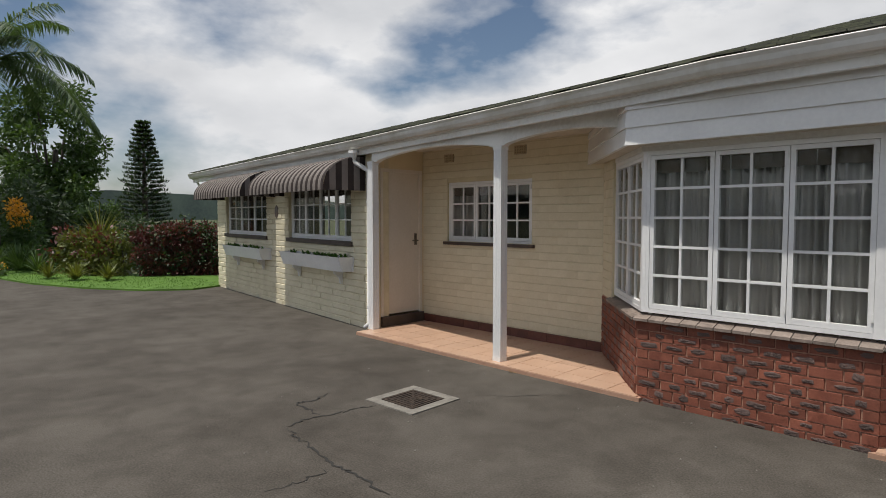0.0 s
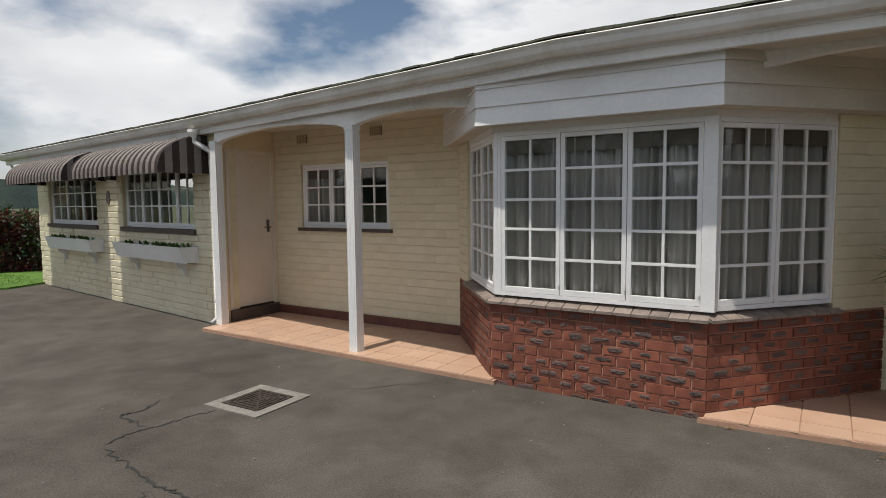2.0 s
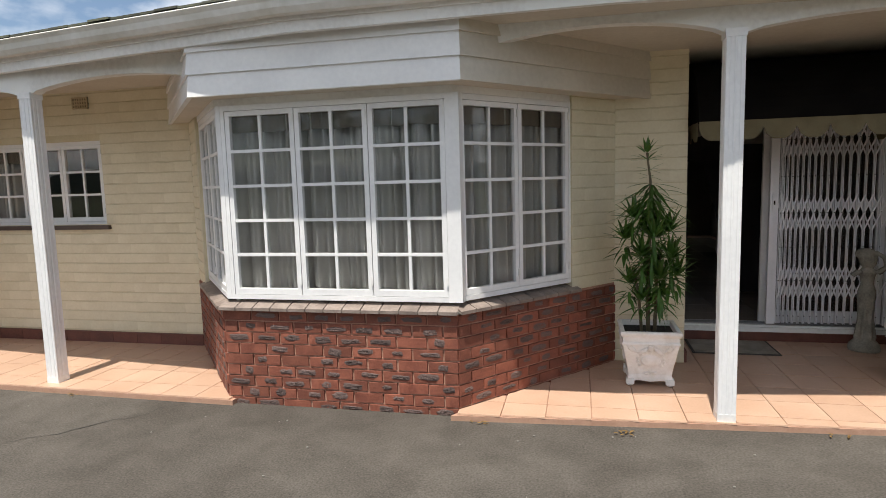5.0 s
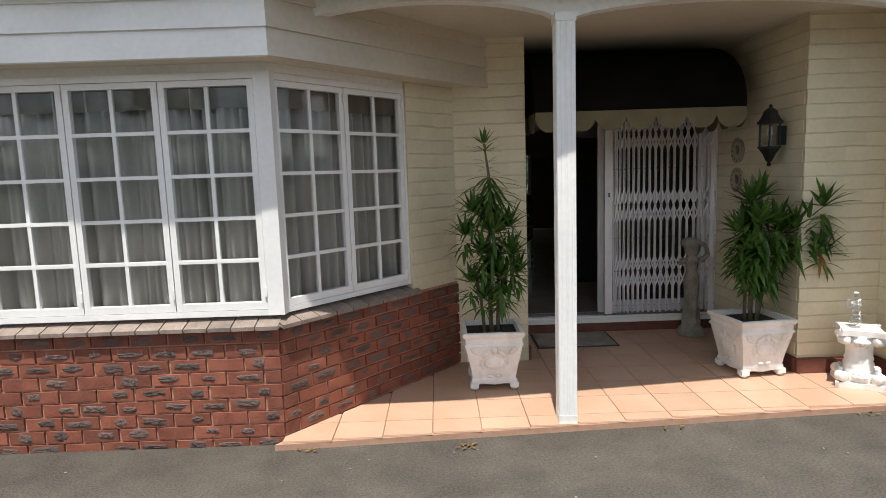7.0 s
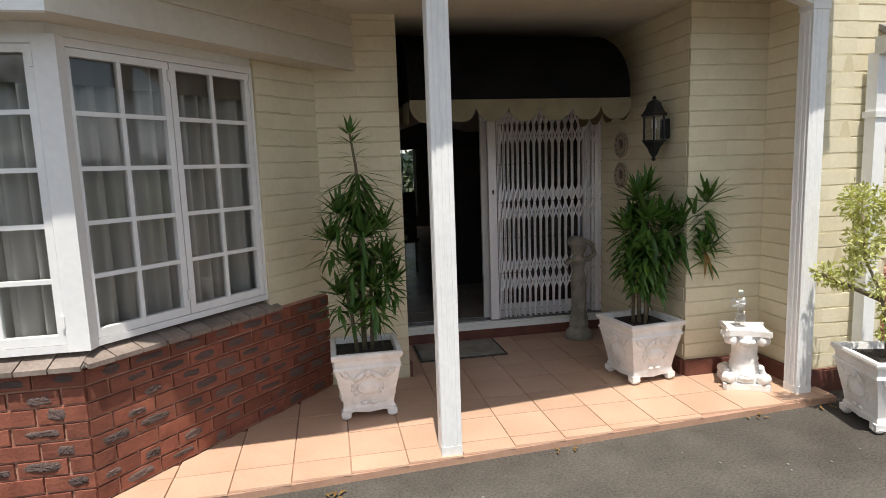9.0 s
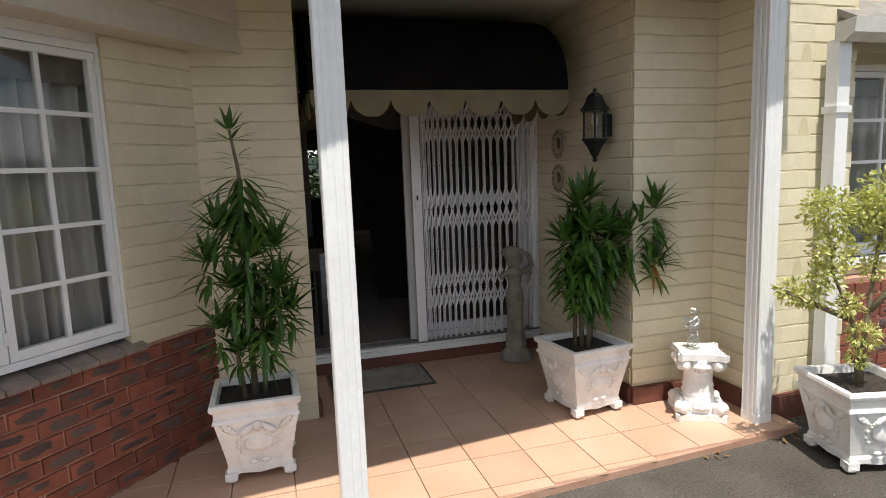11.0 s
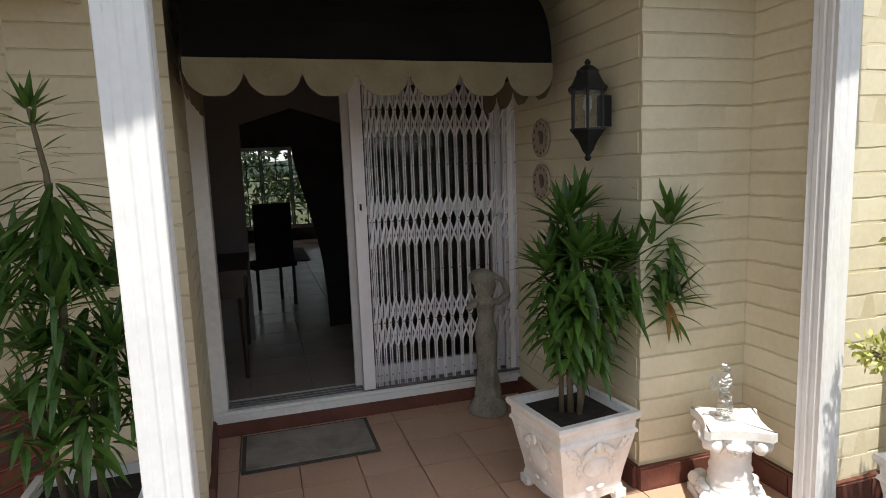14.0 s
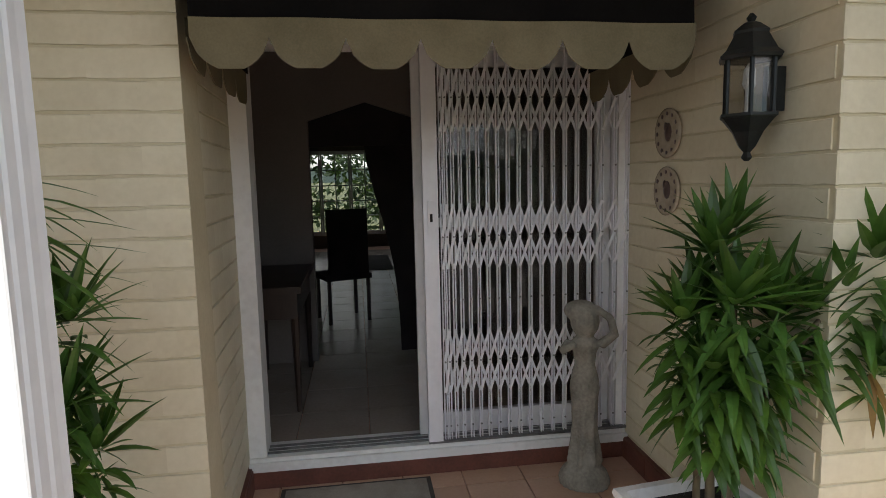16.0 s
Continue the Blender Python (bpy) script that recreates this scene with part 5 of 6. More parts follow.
rr = random.Random(22)
yb = thing("yucca_plant", "bushy branching yucca with broad pointed green leaves", "plant", P2 @ Matrix.Rotation(radians(-7), 4, 'Z') @ Matrix.Translation((0, 0, 0.405)))
stem(yb, [(0, 0, -0.03), (-0.01, 0, 0.3), (-0.03, 0, 0.7)], [0.017, 0.014, 0.01])
stem(yb, [(0.04, 0.0, -0.03), (0.10, 0, 0.3), (0.28, -0.04, 0.62), (0.47, -0.08, 0.86)], [0.016, 0.013, 0.011, 0.008])
stem(yb, [(0.23, -0.03, 0.55), (0.36, -0.08, 0.49), (0.46, -0.11, 0.50)], [0.009, 0.008, 0.007])
stem(yb, [(-0.04, 0.02, -0.03), (-0.05, 0.0, 0.3), (-0.10, -0.02, 0.55)], [0.013, 0.012, 0.009])
stem(yb, [(0.02, -0.04, -0.03), (0.03, -0.04, 0.3), (0.06, 0.0, 0.8)], [0.013, 0.012, 0.009])
vs, fs = [], []
for cx, cy, z, n, L, sk in ((-0.03, -0.02, 0.89, 26, 0.22, 0.25), (0.09, 0.07, 0.95, 20, 0.20, 0.18), (-0.02, -0.12, 0.75, 28, 0.22, 0.34), (0.13, -0.08, 0.74, 26, 0.21, 0.30), (-0.13, -0.03, 0.69, 26, 0.20, 0.34), (0.0, 0.10, 0.72, 22, 0.2, 0.34), (0.20, 0.0, 0.66, 20, 0.20, 0.18), (-0.07, -0.10, 0.55, 24, 0.19, 0.30), (0.08, -0.10, 0.52, 24, 0.20, 0.28), (0.0, -0.04, 0.44, 20, 0.18, 0.24)):
    tuft(vs, fs, (cx, cy, z), n, L, 0.047, rr, sk)
tuft(vs, fs, (0.47, -0.08, 0.86), 28, 0.24, 0.046, rr, 0.30)
tuft(vs, fs, (0.29, -0.05, 0.70), 24, 0.22, 0.04, rr, 0.2)
tuft(vs, fs, (0.38, -0.06, 0.76), 18, 0.20, 0.038, rr, 0.2)
tuft(vs, fs, (0.46, -0.11, 0.50), 22, 0.22, 0.034, rr, 0.05)
raw_part("leaves", vs, fs, LEAF, yb, "", "stuff")
vs, fs = [], []
for w in ((-0.4, -0.6, -1.2), (0.1, -0.8, -1.3)):
    leaf_strip(vs, fs, (0.45, -0.11, 0.51), w, 0.2, 0.028, 0.5, rr)
raw_part("dry_leaves", vs, fs, LEAF_DRY, yb, "yellowed leaves")

rr = random.Random(23)
sh = thing("variegated_shrub", "small leafy shrub with yellow-green variegated leaves", "plant", Matrix.Translation((4.0, 5.03, 0.405)))
limbs = [[(0, 0, -0.03), (-0.02, 0.0, 0.2), (-0.08, 0, 0.4), (-0.16, 0.05, 0.62), (-0.15, 0.1, 0.95)], [(0.01, 0, -0.02), (0.03, 0, 0.3), (0.10, 0.02, 0.65), (0.14, 0.0, 1.05)], [(-0.06, 0, 0.36), (-0.24, 0.08, 0.45), (-0.38, 0.12, 0.52)], [(0.05, 0, 0.4), (0.24, -0.05, 0.6), (0.34, -0.08, 0.8)]]
for pts in limbs:
    stem(sh, pts, [0.018, 0.013, 0.010, 0.007, 0.005][:len(pts)], "limb")
cl = [(-0.15, 0.06, 0.72, 0.12), (-0.14, 0.1, 0.93, 0.13), (0.12, 0.0, 1.0, 0.13), (0.02, 0.02, 0.92, 0.10), (0.15, 0, 0.8, 0.10), (-0.36, 0.12, 0.52, 0.07), (-0.25, 0.09, 0.48, 0.07), (-0.10, 0, 0.45, 0.07), (0.0, -0.02, 0.28, 0.08), (0.33, -0.08, 0.82, 0.12), (0.25, -0.04, 0.62, 0.09), (0.08, 0.02, 0.62, 0.06), (-0.05, -0.03, 0.16, 0.05), (-0.2, 0.05, 0.6, 0.08)]
vs, fs = leaf_cloud(cl, 0.033, 5000, rr)
raw_part("leaves", vs, fs, LEAF_VAR, sh, "", "stuff")

# classical pedestal with wire angel
ped = thing("pedestal", "short white ornate plaster column pedestal", "pedestal", Matrix.Translation((3.545, 5.705, FLOOR_Z + 0.001)) @ Matrix.Rotation(radians(-28), 4, 'Z'))
def slab(z0, z1, h, cut, bite):
    bm = B()
    pts = []
    for k in range(4):
        a = math.pi / 2 * k
        for t in (-1, -0.86, -0.5, 0, 0.5, 0.86):
            x, y = h * t, -h + (bite * (1 - t * t) if abs(t) < 0.9 else 0)
            if t == -1:
                x, y = -h + cut, -h
            pts.append((x * math.cos(a) - y * math.sin(a), x * math.sin(a) + y * math.cos(a), z0))
    prism(bm, pts, (0, 0, z1 - z0))
    bmesh.ops.triangulate(bm, faces=[f for f in bm.faces if len(f.verts) > 4])
    return bm
part("top_slab", slab(0.375, 0.415, 0.15, 0.03, 0.03), POT, ped)
part("base_slab", slab(0.0, 0.04, 0.155, 0.03, 0.02), POT, ped)
bm = B()
lathe(bm, [(0.12, 0.035), (0.125, 0.06), (0.108, 0.09), (0.092, 0.10), (0.10, 0.118), (0.09, 0.135), (0.098, 0.155), (0.086, 0.175), (0.093, 0.195), (0.084, 0.215), (0.084, 0.28), (0.098, 0.30), (0.112, 0.34), (0.125, 0.378)], 20)
part("shaft", bm, POT, ped, smooth=True)
for k in range(4):
    a = math.pi / 4 + k * math.pi / 2
    for z, r, d in ((0.34, 0.032, 0.142), (0.075, 0.038, 0.155)):
        bm = B()
        m = Matrix.Translation((d * math.cos(a), d * math.sin(a), z)) @ Matrix.Rotation(a, 4, 'Z') @ Matrix.Rotation(radians(90), 4, 'X')
        lathe(bm, [(r * 0.3, -0.036), (r * 0.9, -0.034), (r, -0.02), (r * 0.85, 0), (r, 0.02), (r * 0.9, 0.034), (r * 0.3, 0.036)], 14)
        for v in bm.verts:
            v.co = m @ v.co
        part("volute", bm, POT, ped, "rolled scroll ornament", True)
    b = k * math.pi / 2
    bm = B()
    for z, d, r in ((0.33, 0.115, 0.025), (0.08, 0.125, 0.022), (0.10, 0.115, 0.022), (0.30, 0.10, 0.018)):
        for s in (-0.25, 0.0, 0.25):
            ball(bm, (d * math.cos(b + s), d * math.sin(b + s), z + 0.01 * abs(s)), r, 8, (1, 1, 0.8))
    tagged(part("leaf_ornament", bm, POT, ped, "", True), kind="stuff")

rr = random.Random(31)
ang = thing("wire_angel", "small silver wire angel ornament standing on the pedestal", "ornament", Matrix.Translation((3.515, 5.715, FLOOR_Z + 0.418)))
def wire(name, shape, n):
    bm = B()
    for i in range(n):
        pts = []
        t0, t1 = rr.random(), rr.random()
        a0 = rr.uniform(0, 6.28)
        for k in range(7):
            t = t0 + (t1 - t0) * k / 6
            pts.append(shape(t, a0 + k * rr.uniform(0.4, 0.9)))
        tube(bm, pts, 0.0014, 4, False)
    part(name, bm, SILVER, ang)
wire("skirt", lambda t, a: ((0.042 - 0.022 * t) * math.cos(a), (0.042 - 0.022 * t) * math.sin(a), 0.14 * t), 34)
wire("bodice", lambda t, a: ((0.022 + 0.012 * math.sin(3 * t)) * math.cos(a), 0.022 * math.sin(a), 0.13 + 0.07 * t), 22)
wire("head", lambda t, a: (0.02 * math.cos(a) * math.sin(math.pi * t + 0.1), 0.02 * math.sin(a), 0.215 + 0.042 * t), 16)
for s in (-1, 1):
    wire("wing", lambda t, a: (s * (0.035 + 0.025 * math.cos(a)), 0.025, 0.165 + 0.035 * math.sin(a)), 14)

# statue: one plain mesh
bm = B()
lathe(bm, [(0.125, 0.0), (0.13, 0.03), (0.115, 0.07), (0.085, 0.10), (0.07, 0.16), (0.058, 0.26), (0.054, 0.36), (0.064, 0.44), (0.074, 0.50), (0.066, 0.56), (0.05, 0.62), (0.056, 0.68), (0.07, 0.72), (0.05, 0.755), (0.024, 0.775)], 18, (0, 0, 0), 1.0, 0.85)
ball(bm, (0, 0, 0.835), 0.075, 14, (0.95, 1, 1.12))
ball(bm, (-0.02, 0.01, 0.885), 0.082, 12, (1.05, 1, 0.65))
tube(bm, [(0.075, 0, 0.72), (0.14, -0.01, 0.78), (0.12, -0.02, 0.86), (0.05, -0.02, 0.91)], [0.028, 0.024, 0.02, 0.018], 8)
tube(bm, [(-0.075, 0, 0.72), (-0.10, -0.06, 0.70), (-0.04, -0.085, 0.74)], [0.027, 0.023, 0.018], 8)
for k in range(7):
    a = 2 * math.pi * k / 7
    tube(bm, [(0.078 * math.cos(a), 0.066 * math.sin(a), 0.12), (0.055 * math.cos(a + 0.15), 0.047 * math.sin(a + 0.15), 0.30), (0.064 * math.cos(a + 0.3), 0.054 * math.sin(a + 0.3), 0.48)], [0.016, 0.012, 0.008], 6)
st = part("garden_statue", bm, STONE, None, "", True)
st.matrix_world = Matrix.Translation((2.92, 7.10, FLOOR_Z + 0.001)) @ Matrix.Rotation(radians(-25), 4, 'Z')
md = st.modifiers.new("weld", 'REMESH')
md.mode, md.voxel_size, md.use_smooth_shade = 'VOXEL', 0.009, True
tagged(st, "weathered grey stone garden figure beside the gate", "statue")

# ---- beyond the entrance pier ----
ep = thing("downpipe", "white painted square downpipe beside the far window", "downpipe", Matrix.Translation((4.27, 5.47, 0.0)), "downpipes")
bm = B()
bx(bm, -0.045, -0.04, 0, 0.045, 0.04, 2.27)
soften(bm, 0.012, 2)
part("shaft", bm, WHITE, ep)
bm = B()
bx(bm, -0.056, -0.05, 1.86, 0.056, 0.05, 1.90)
part("collar", bm, WHITE_OLD, ep)
lg = thing("low_gutter", "weathered white low gutter on a small lean-to roof", "gutter")
bm = B()
prism(bm, [(4.22, 5.46, 2.36), (4.22, 5.33, 2.37), (4.22, 5.34, 2.29), (4.22, 5.40, 2.25), (4.22, 5.46, 2.26)], (2.4, 0, 0))
part("trough", bm, GUTTER, lg)
bm = B()
prism(bm, [(4.33, 5.38, 2.375), (4.33, 5.80, 2.60), (4.33, 5.80, 2.57), (4.33, 5.40, 2.345)], (2.3, 0, 0))
part("lean_to_roof", bm, DRAINFRAME, lg)

# litter on the paving
rr = random.Random(41)
lv, lf = [], []
for x, y in ((-3.75, 5.12), (-3.70, 5.08), (0.66, 5.0), (0.7, 5.03), (3.3, 5.28), (3.6, 5.35), (3.85, 5.30), (-5.7, 5.1), (3.9, 5.33), (4.0, 5.3), (2.0, 5.15), (-0.3, 5.02)):
    for _ in range(5):
        a = rr.uniform(0, 6.28)
        leaf_strip(lv, lf, (x + rr.uniform(-.06, .06), y + rr.uniform(-.03, .03), 0.012), (math.cos(a), math.sin(a), 0.25), 0.04, 0.014, 0.5, rr)
lit = raw_part("fallen_leaves", lv, lf, LEAF_DRY, None, "small dry fallen leaves along the porch edge", "stuff")
lit["category"] = "leaf litter"
bm = B()
for _ in range(110):
    x, y = rr.uniform(-5, 4), rr.uniform(1.8, 5.0)
    r = rr.uniform(0.003, 0.009)
    ball(bm, (x, y, r * 0.5), r, 5, (1, 1, 0.6))
pb = part("pebbles", bm, DRAINFRAME)
tagged(pb, "scattered pale pebbles and crumbs on the asphalt", "pebbles", kind="stuff")

# ---- hall furniture seen through the door ----
ch = thing("dining_chair", "dark wooden high-backed chair in the shaded hall", "chair", Matrix.Translation((1.66, 10.4, 0.198)) @ Matrix.Rotation(radians(20), 4, 'Z'))
bm = B()
bx(bm, -0.23, -0.22, 0.43, 0.23, 0.22, 0.48)
part("seat", bm, DARKCLOTH, ch)
bm = B()
bx(bm, -0.2, -0.22, 0.48, 0.2, -0.17, 1.12)
part("backrest", bm, DARKCLOTH, ch)
for sx in (-0.2, 0.2):
    for sy in (-0.19, 0.19):
        bm = B()
        tube(bm, [(sx, sy, 0), (sx, sy, 0.43)], 0.02, 8)
        part("leg", bm, DARKWOOD, ch)
cb = thing("console_table", "dark wooden console table against the hall wall", "table", Matrix.Translation((1.27, 8.42, 0.198)))
bm = B()
bx(bm, -0.19, -0.5, 0.74, 0.22, 0.5, 0.78)
part("tabletop", bm, DARKWOOD, cb)
bm = B()
bx(bm, -0.17, -0.46, 0.58, 0.19, 0.46, 0.74)
part("drawer_case", bm, DARKWOOD, cb)
for sx in (-0.15, 0.17):
    for sy in (-0.44, 0.44):
        bm = B()
        tube(bm, [(sx, sy, 0), (sx, sy, 0.3), (sx, sy, 0.58)], [0.016, 0.02, 0.026], 8)
        part("leg", bm, DARKWOOD, cb)
sb = thing("sideboard", "long dark wooden sideboard along the hall wall", "sideboard", Matrix.Translation((3.1, 11.6, 0.198)))
bm = B()
bx(bm, -0.3, -1.0, 0.08, 0.4, 1.0, 0.95)
soften(bm, 0.01)
part("body", bm, DARKWOOD, sb)
for k in range(4):
    bm = B()
    bx(bm, -0.315, -0.96 + k * 0.49, 0.14, -0.301, -0.52 + k * 0.49, 0.88)
    part("door", bm, DARKWOOD, sb)
rg = tagged(part("rug", (lambda b: (bx(b, 1.5, 13.6, 0.196, 2.35, 15.4, 0.204), b)[1])(B()), DARKCLOTH), "dark rug on the pale hall tiles", "rug")
arch_ob = thing("archway", "dark arched opening across the hall", "archway", kind="structure")
bm = B()
bx(bm, 1.05, 9.0, 0.196, 1.49, 9.12, 2.7)
bx(bm, -0.35, 9.0, 0.196, 1.05, 9.12, 2.7)
bx(bm, 2.85, 9.0, 0.196, 3.6, 9.12, 2.7)
prism(bm, [(1.49, 9.0, 2.70), (1.49, 9.0, 2.04), (1.92, 9.0, 2.18), (2.35, 9.0, 2.04), (2.85, 9.0, 2.04), (2.85, 9.0, 2.70)], (0, 0.12, 0))
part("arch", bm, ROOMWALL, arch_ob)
pel = B()
prism(pel, [(1.495, 9.03, 2.04), (1.92, 9.03, 2.178), (2.35, 9.03, 2.038), (2.845, 9.03, 2.038), (2.845, 9.03, 1.80), (2.2, 9.03, 1.86), (1.495, 9.03, 1.85)], (0, 0.03, 0))
tagged(part("arch_pelmet", pel, DARKCLOTH), "dark pointed fabric pelmet hung in the archway", "pelmet")
dr = B()
prev = None
for i in range(13):
    t = i / 12
    z = 2.0 - 1.78 * t
    xin = 2.15 - 0.25 * math.exp(-((t - 0.02) * 2.2) ** 2)
    cur = [dr.verts.new((x, 9.075 + 0.02 * math.sin(k * 2.5), z)) for k, x in enumerate((xin, (xin + 2.84) / 2, 2.84))]
    if prev:
        for k in range(2):
            dr.faces.new((prev[k], prev[k + 1], cur[k + 1], cur[k]))
    prev = cur
tagged(part("drape", dr, DARKCLOTH), "dark drape tied back in the archway", "curtain")

# ---- garden ----
def tree_cloud(name, label, m, trunk, limbs, clumps, size, count, mat, seed, category="tree"):
    q = random.Random(seed)
    ob = thing(name, label, category, m)
    if trunk:
        bm = B()
        tube(bm, trunk[0], trunk[1], 10)
        for pts in limbs:
            tube(bm, pts, [0.09, 0.06, 0.03][:len(pts)], 6)
        part("trunk", bm, BARK, ob, smooth=True)
    v, f = leaf_cloud(clumps, size, count, q)
    raw_part("crown", v, f, mat, ob, "", "stuff")
    return ob


rr = random.Random(61)
cl, lb = [], []
for i in range(46):
    a, h = rr.uniform(0, 6.28), rr.uniform(0.6, 7.6)
    d = rr.uniform(0.8, 3.4) * (1 - 0.4 * abs(h - 3.4) / 3.6)
    cl.append((d * math.cos(a), d * math.sin(a), h, rr.uniform(0.45, 0.95)))
    if i < 14:
        lb.append([(0, 0, 1.5), (d * 0.5 * math.cos(a), d * 0.5 * math.sin(a), h * 0.7), (d * math.cos(a), d * math.sin(a), h)])
tree_cloud("broadleaf_tree", "large rounded broadleaf tree beyond the garden beds", Matrix.Translation((-33, 7.0, -0.1)), ([(0, 0, 0), (0.1, 0, 2.5), (0, 0.1, 5)], [0.3, 0.22, 0.1]), lb, cl, 0.26, 17000, LEAF_TREE, 62)
cl = [(rr.gauss(0, 2.2), rr.gauss(0, 1.2), rr.uniform(0.2, 3.0), rr.uniform(0.5, 0.9)) for _ in range(40)]
tree_cloud("dark_shrubbery", "dense dark green shrubs below the trees", Matrix.Translation((-31, 5.5, -0.1)), ([(0, 0, 0), (0, 0, 1.5)], [0.1, 0.06]), [], cl, 0.24, 9000, LEAF_DEEP, 63, "shrub")
cl = [(rr.gauss(0, 2.5), rr.gauss(0, 1.0), rr.uniform(0.2, 2.4), rr.uniform(0.4, 0.8)) for _ in range(30)]
tree_cloud("pale_shrubs", "pale green feathery shrubs behind the hedge", Matrix.Translation((-40, 11.0, -0.1)), ([(0, 0, 0), (0, 0, 1.5)], [0.1, 0.06]), [], cl, 0.2, 5000, LEAF_TREE, 64, "shrub")

# conifer with whorled tiers
rr = random.Random(65)
con = thing("conifer_tree", "dark conical conifer with upturned tiered branches", "tree", Matrix.Translation((-37.5, 12.55, -0.1)))
bm = B()
tube(bm, [(0, 0, 0), (0, 0, 4), (0, 0, 7.4)], [0.2, 0.13, 0.03], 8)
part("trunk", bm, BARK, con, smooth=True)
vs, fs = [], []
bm = B()
for i in range(26):
    z = 0.9 + i * 0.255
    R = 1.85 * (1 - (z - 0.6) / 7.6) ** 0.75
    for k in range(9):
        a = 2 * math.pi * k / 9 + i * 0.37 + rr.uniform(-.15, .15)
        r = R * rr.uniform(0.75, 1.1)
        tip = Vector((r * math.cos(a), r * math.sin(a), z + 0.16 * r))
        tube(bm, [(0, 0, z), (0.6 * tip.x, 0.6 * tip.y, z + 0.01), tip], [0.03, 0.02, 0.01], 4)
        for j in range(12):
            p = Vector((0, 0, z)).lerp(tip, 0.35 + 0.65 * j / 11)
            for s in range(3):
                w = Vector((rr.gauss(0, 0.6), rr.gauss(0, 0.6), 0.7 + rr.gauss(0, 0.3)))
                leaf_strip(vs, fs, p, w, 0.22, 0.06, -0.2, rr)
part("branches", bm, BARK, con)
raw_part("needles", vs, fs, LEAF_DEEP, con, "", "stuff")

# palm
rr = random.Random(66)
plm = thing("palm_tree", "tall feather palm with arching fronds", "tree", Matrix.Translation((-24.3, 3.35, -0.1)))
bm = B()
tube(bm, [(0, 0, 0), (0.05, 0, 2), (0, 0.05, 4), (0, 0, 6.7)], [0.26, 0.2, 0.18, 0.16], 12)
for i in range(22):
    lathe(bm, [(0.2, 0), (0.215, 0.02), (0.2, 0.04)], 12, (0.02, 0.02, 0.4 + i * 0.28))
part("trunk", bm, BARK, plm, smooth=True)
vs, fs = [], []
bm = B()
for k in range(22):
    a = 2.399 * k
    up = 0.2 + 1.1 * ((k * 7) % 22) / 22
    L = rr.uniform(3.2, 4.3)
    p = Vector((0, 0, 6.7))
    d = Vector((math.cos(a) * math.cos(up), math.sin(a) * math.cos(up), math.sin(up)))
    pts = [p.copy()]
    for j in range(16):
        p = p + d * L / 16
        d = (d + Vector((0, 0, -0.115))).normalized()
        pts.append(p.copy())
        sd = d.cross(Vector((0, 0, 1))).normalized()
        if j > 1:
            for s in (-1, 1):
                for e in range(5):
                    w = d * 0.5 + sd * s * 0.8 + Vector((0, 0, rr.uniform(-0.7, 0.15)))
                    leaf_strip(vs, fs, p - d * L / 16 * e / 5, w, 0.75 * math.sin(math.pi * (j + 2) / 19) + 0.12, 0.05, 0.9, rr)
    tube(bm, pts, [0.035] * 6 + [0.02] * 6 + [0.01] * 5, 5)
part("midribs", bm, PALM, plm)
raw_part("fronds", vs, fs, PALM, plm, "", "stuff")


def hedge(name, label, pts, h, r, size, count, mat, seed, category="hedge"):
    q = random.Random(seed)
    cl = []
    for (x0, y0), (x1, y1) in zip(pts, pts[1:]):
        n = max(2, int(math.hypot(x1 - x0, y1 - y0) / 0.28))
        for i in range(n):
            t = i / n
            z = 0.15
            while z < h - r * 0.6:
                cl.append((x0 + (x1 - x0) * t + q.uniform(-.15, .15), y0 + (y1 - y0) * t + q.uniform(-.15, .15), z + q.uniform(-.05, .08), r * q.uniform(0.8, 1.15)))
                z += 0.28
    ob = thing(name, label, category)
    v, f = leaf_cloud(cl, size, count, q)
    raw_part("leaves", v, f, mat, ob, "", "stuff")
    bm = B()
    for (x0, y0), (x1, y1) in zip(pts, pts[1:]):
        for i in range(5):
            t = i / 5
            x, y = x0 + (x1 - x0) * t, y0 + (y1 - y0) * t
            tube(bm, [(x, y, -0.1), (x + q.uniform(-.1, .1), y + q.uniform(-.1, .1), h * 0.8)], [0.03, 0.012], 5)
    part("stems", bm, BARK, ob)


hedge("red_hedge", "clipped hedge of dark red and pink leaves", [(-16.4, 7.6), (-17.3, 6.2), (-17.7, 5.7)], 1.62, 0.3, 0.11, 11000, LEAF_RED, 71)
q = random.Random(77)
v, f = leaf_cloud([(-16.3 - 1.3 * t + q.uniform(-.2, .2), 7.6 - 1.85 * t + q.uniform(-.3, .1), q.uniform(0.3, 1.55), 0.28) for t in [i / 24 for i in range(25)]], 0.11, 2600, q)
raw_part("green_leaves", v, f, LEAF_DEEP, bpy.data.objects["red_hedge"], "green leaves among the red", "stuff")
hedge("croton_bush", "yellow and green leafed bushes beside the red hedge", [(-18.0, 5.5), (-19.2, 4.9), (-20.6, 4.5)], 1.30, 0.32, 0.16, 5000, LEAF_YEL, 72, "bush")
hedge("green_bush", "mixed green border bushes at the lawn edge", [(-21.5, 4.3), (-23.5, 3.6), (-27.0, 3.2)], 0.8, 0.35, 0.16, 5000, LEAF_TREE, 73, "bush")
rr = random.Random(74)
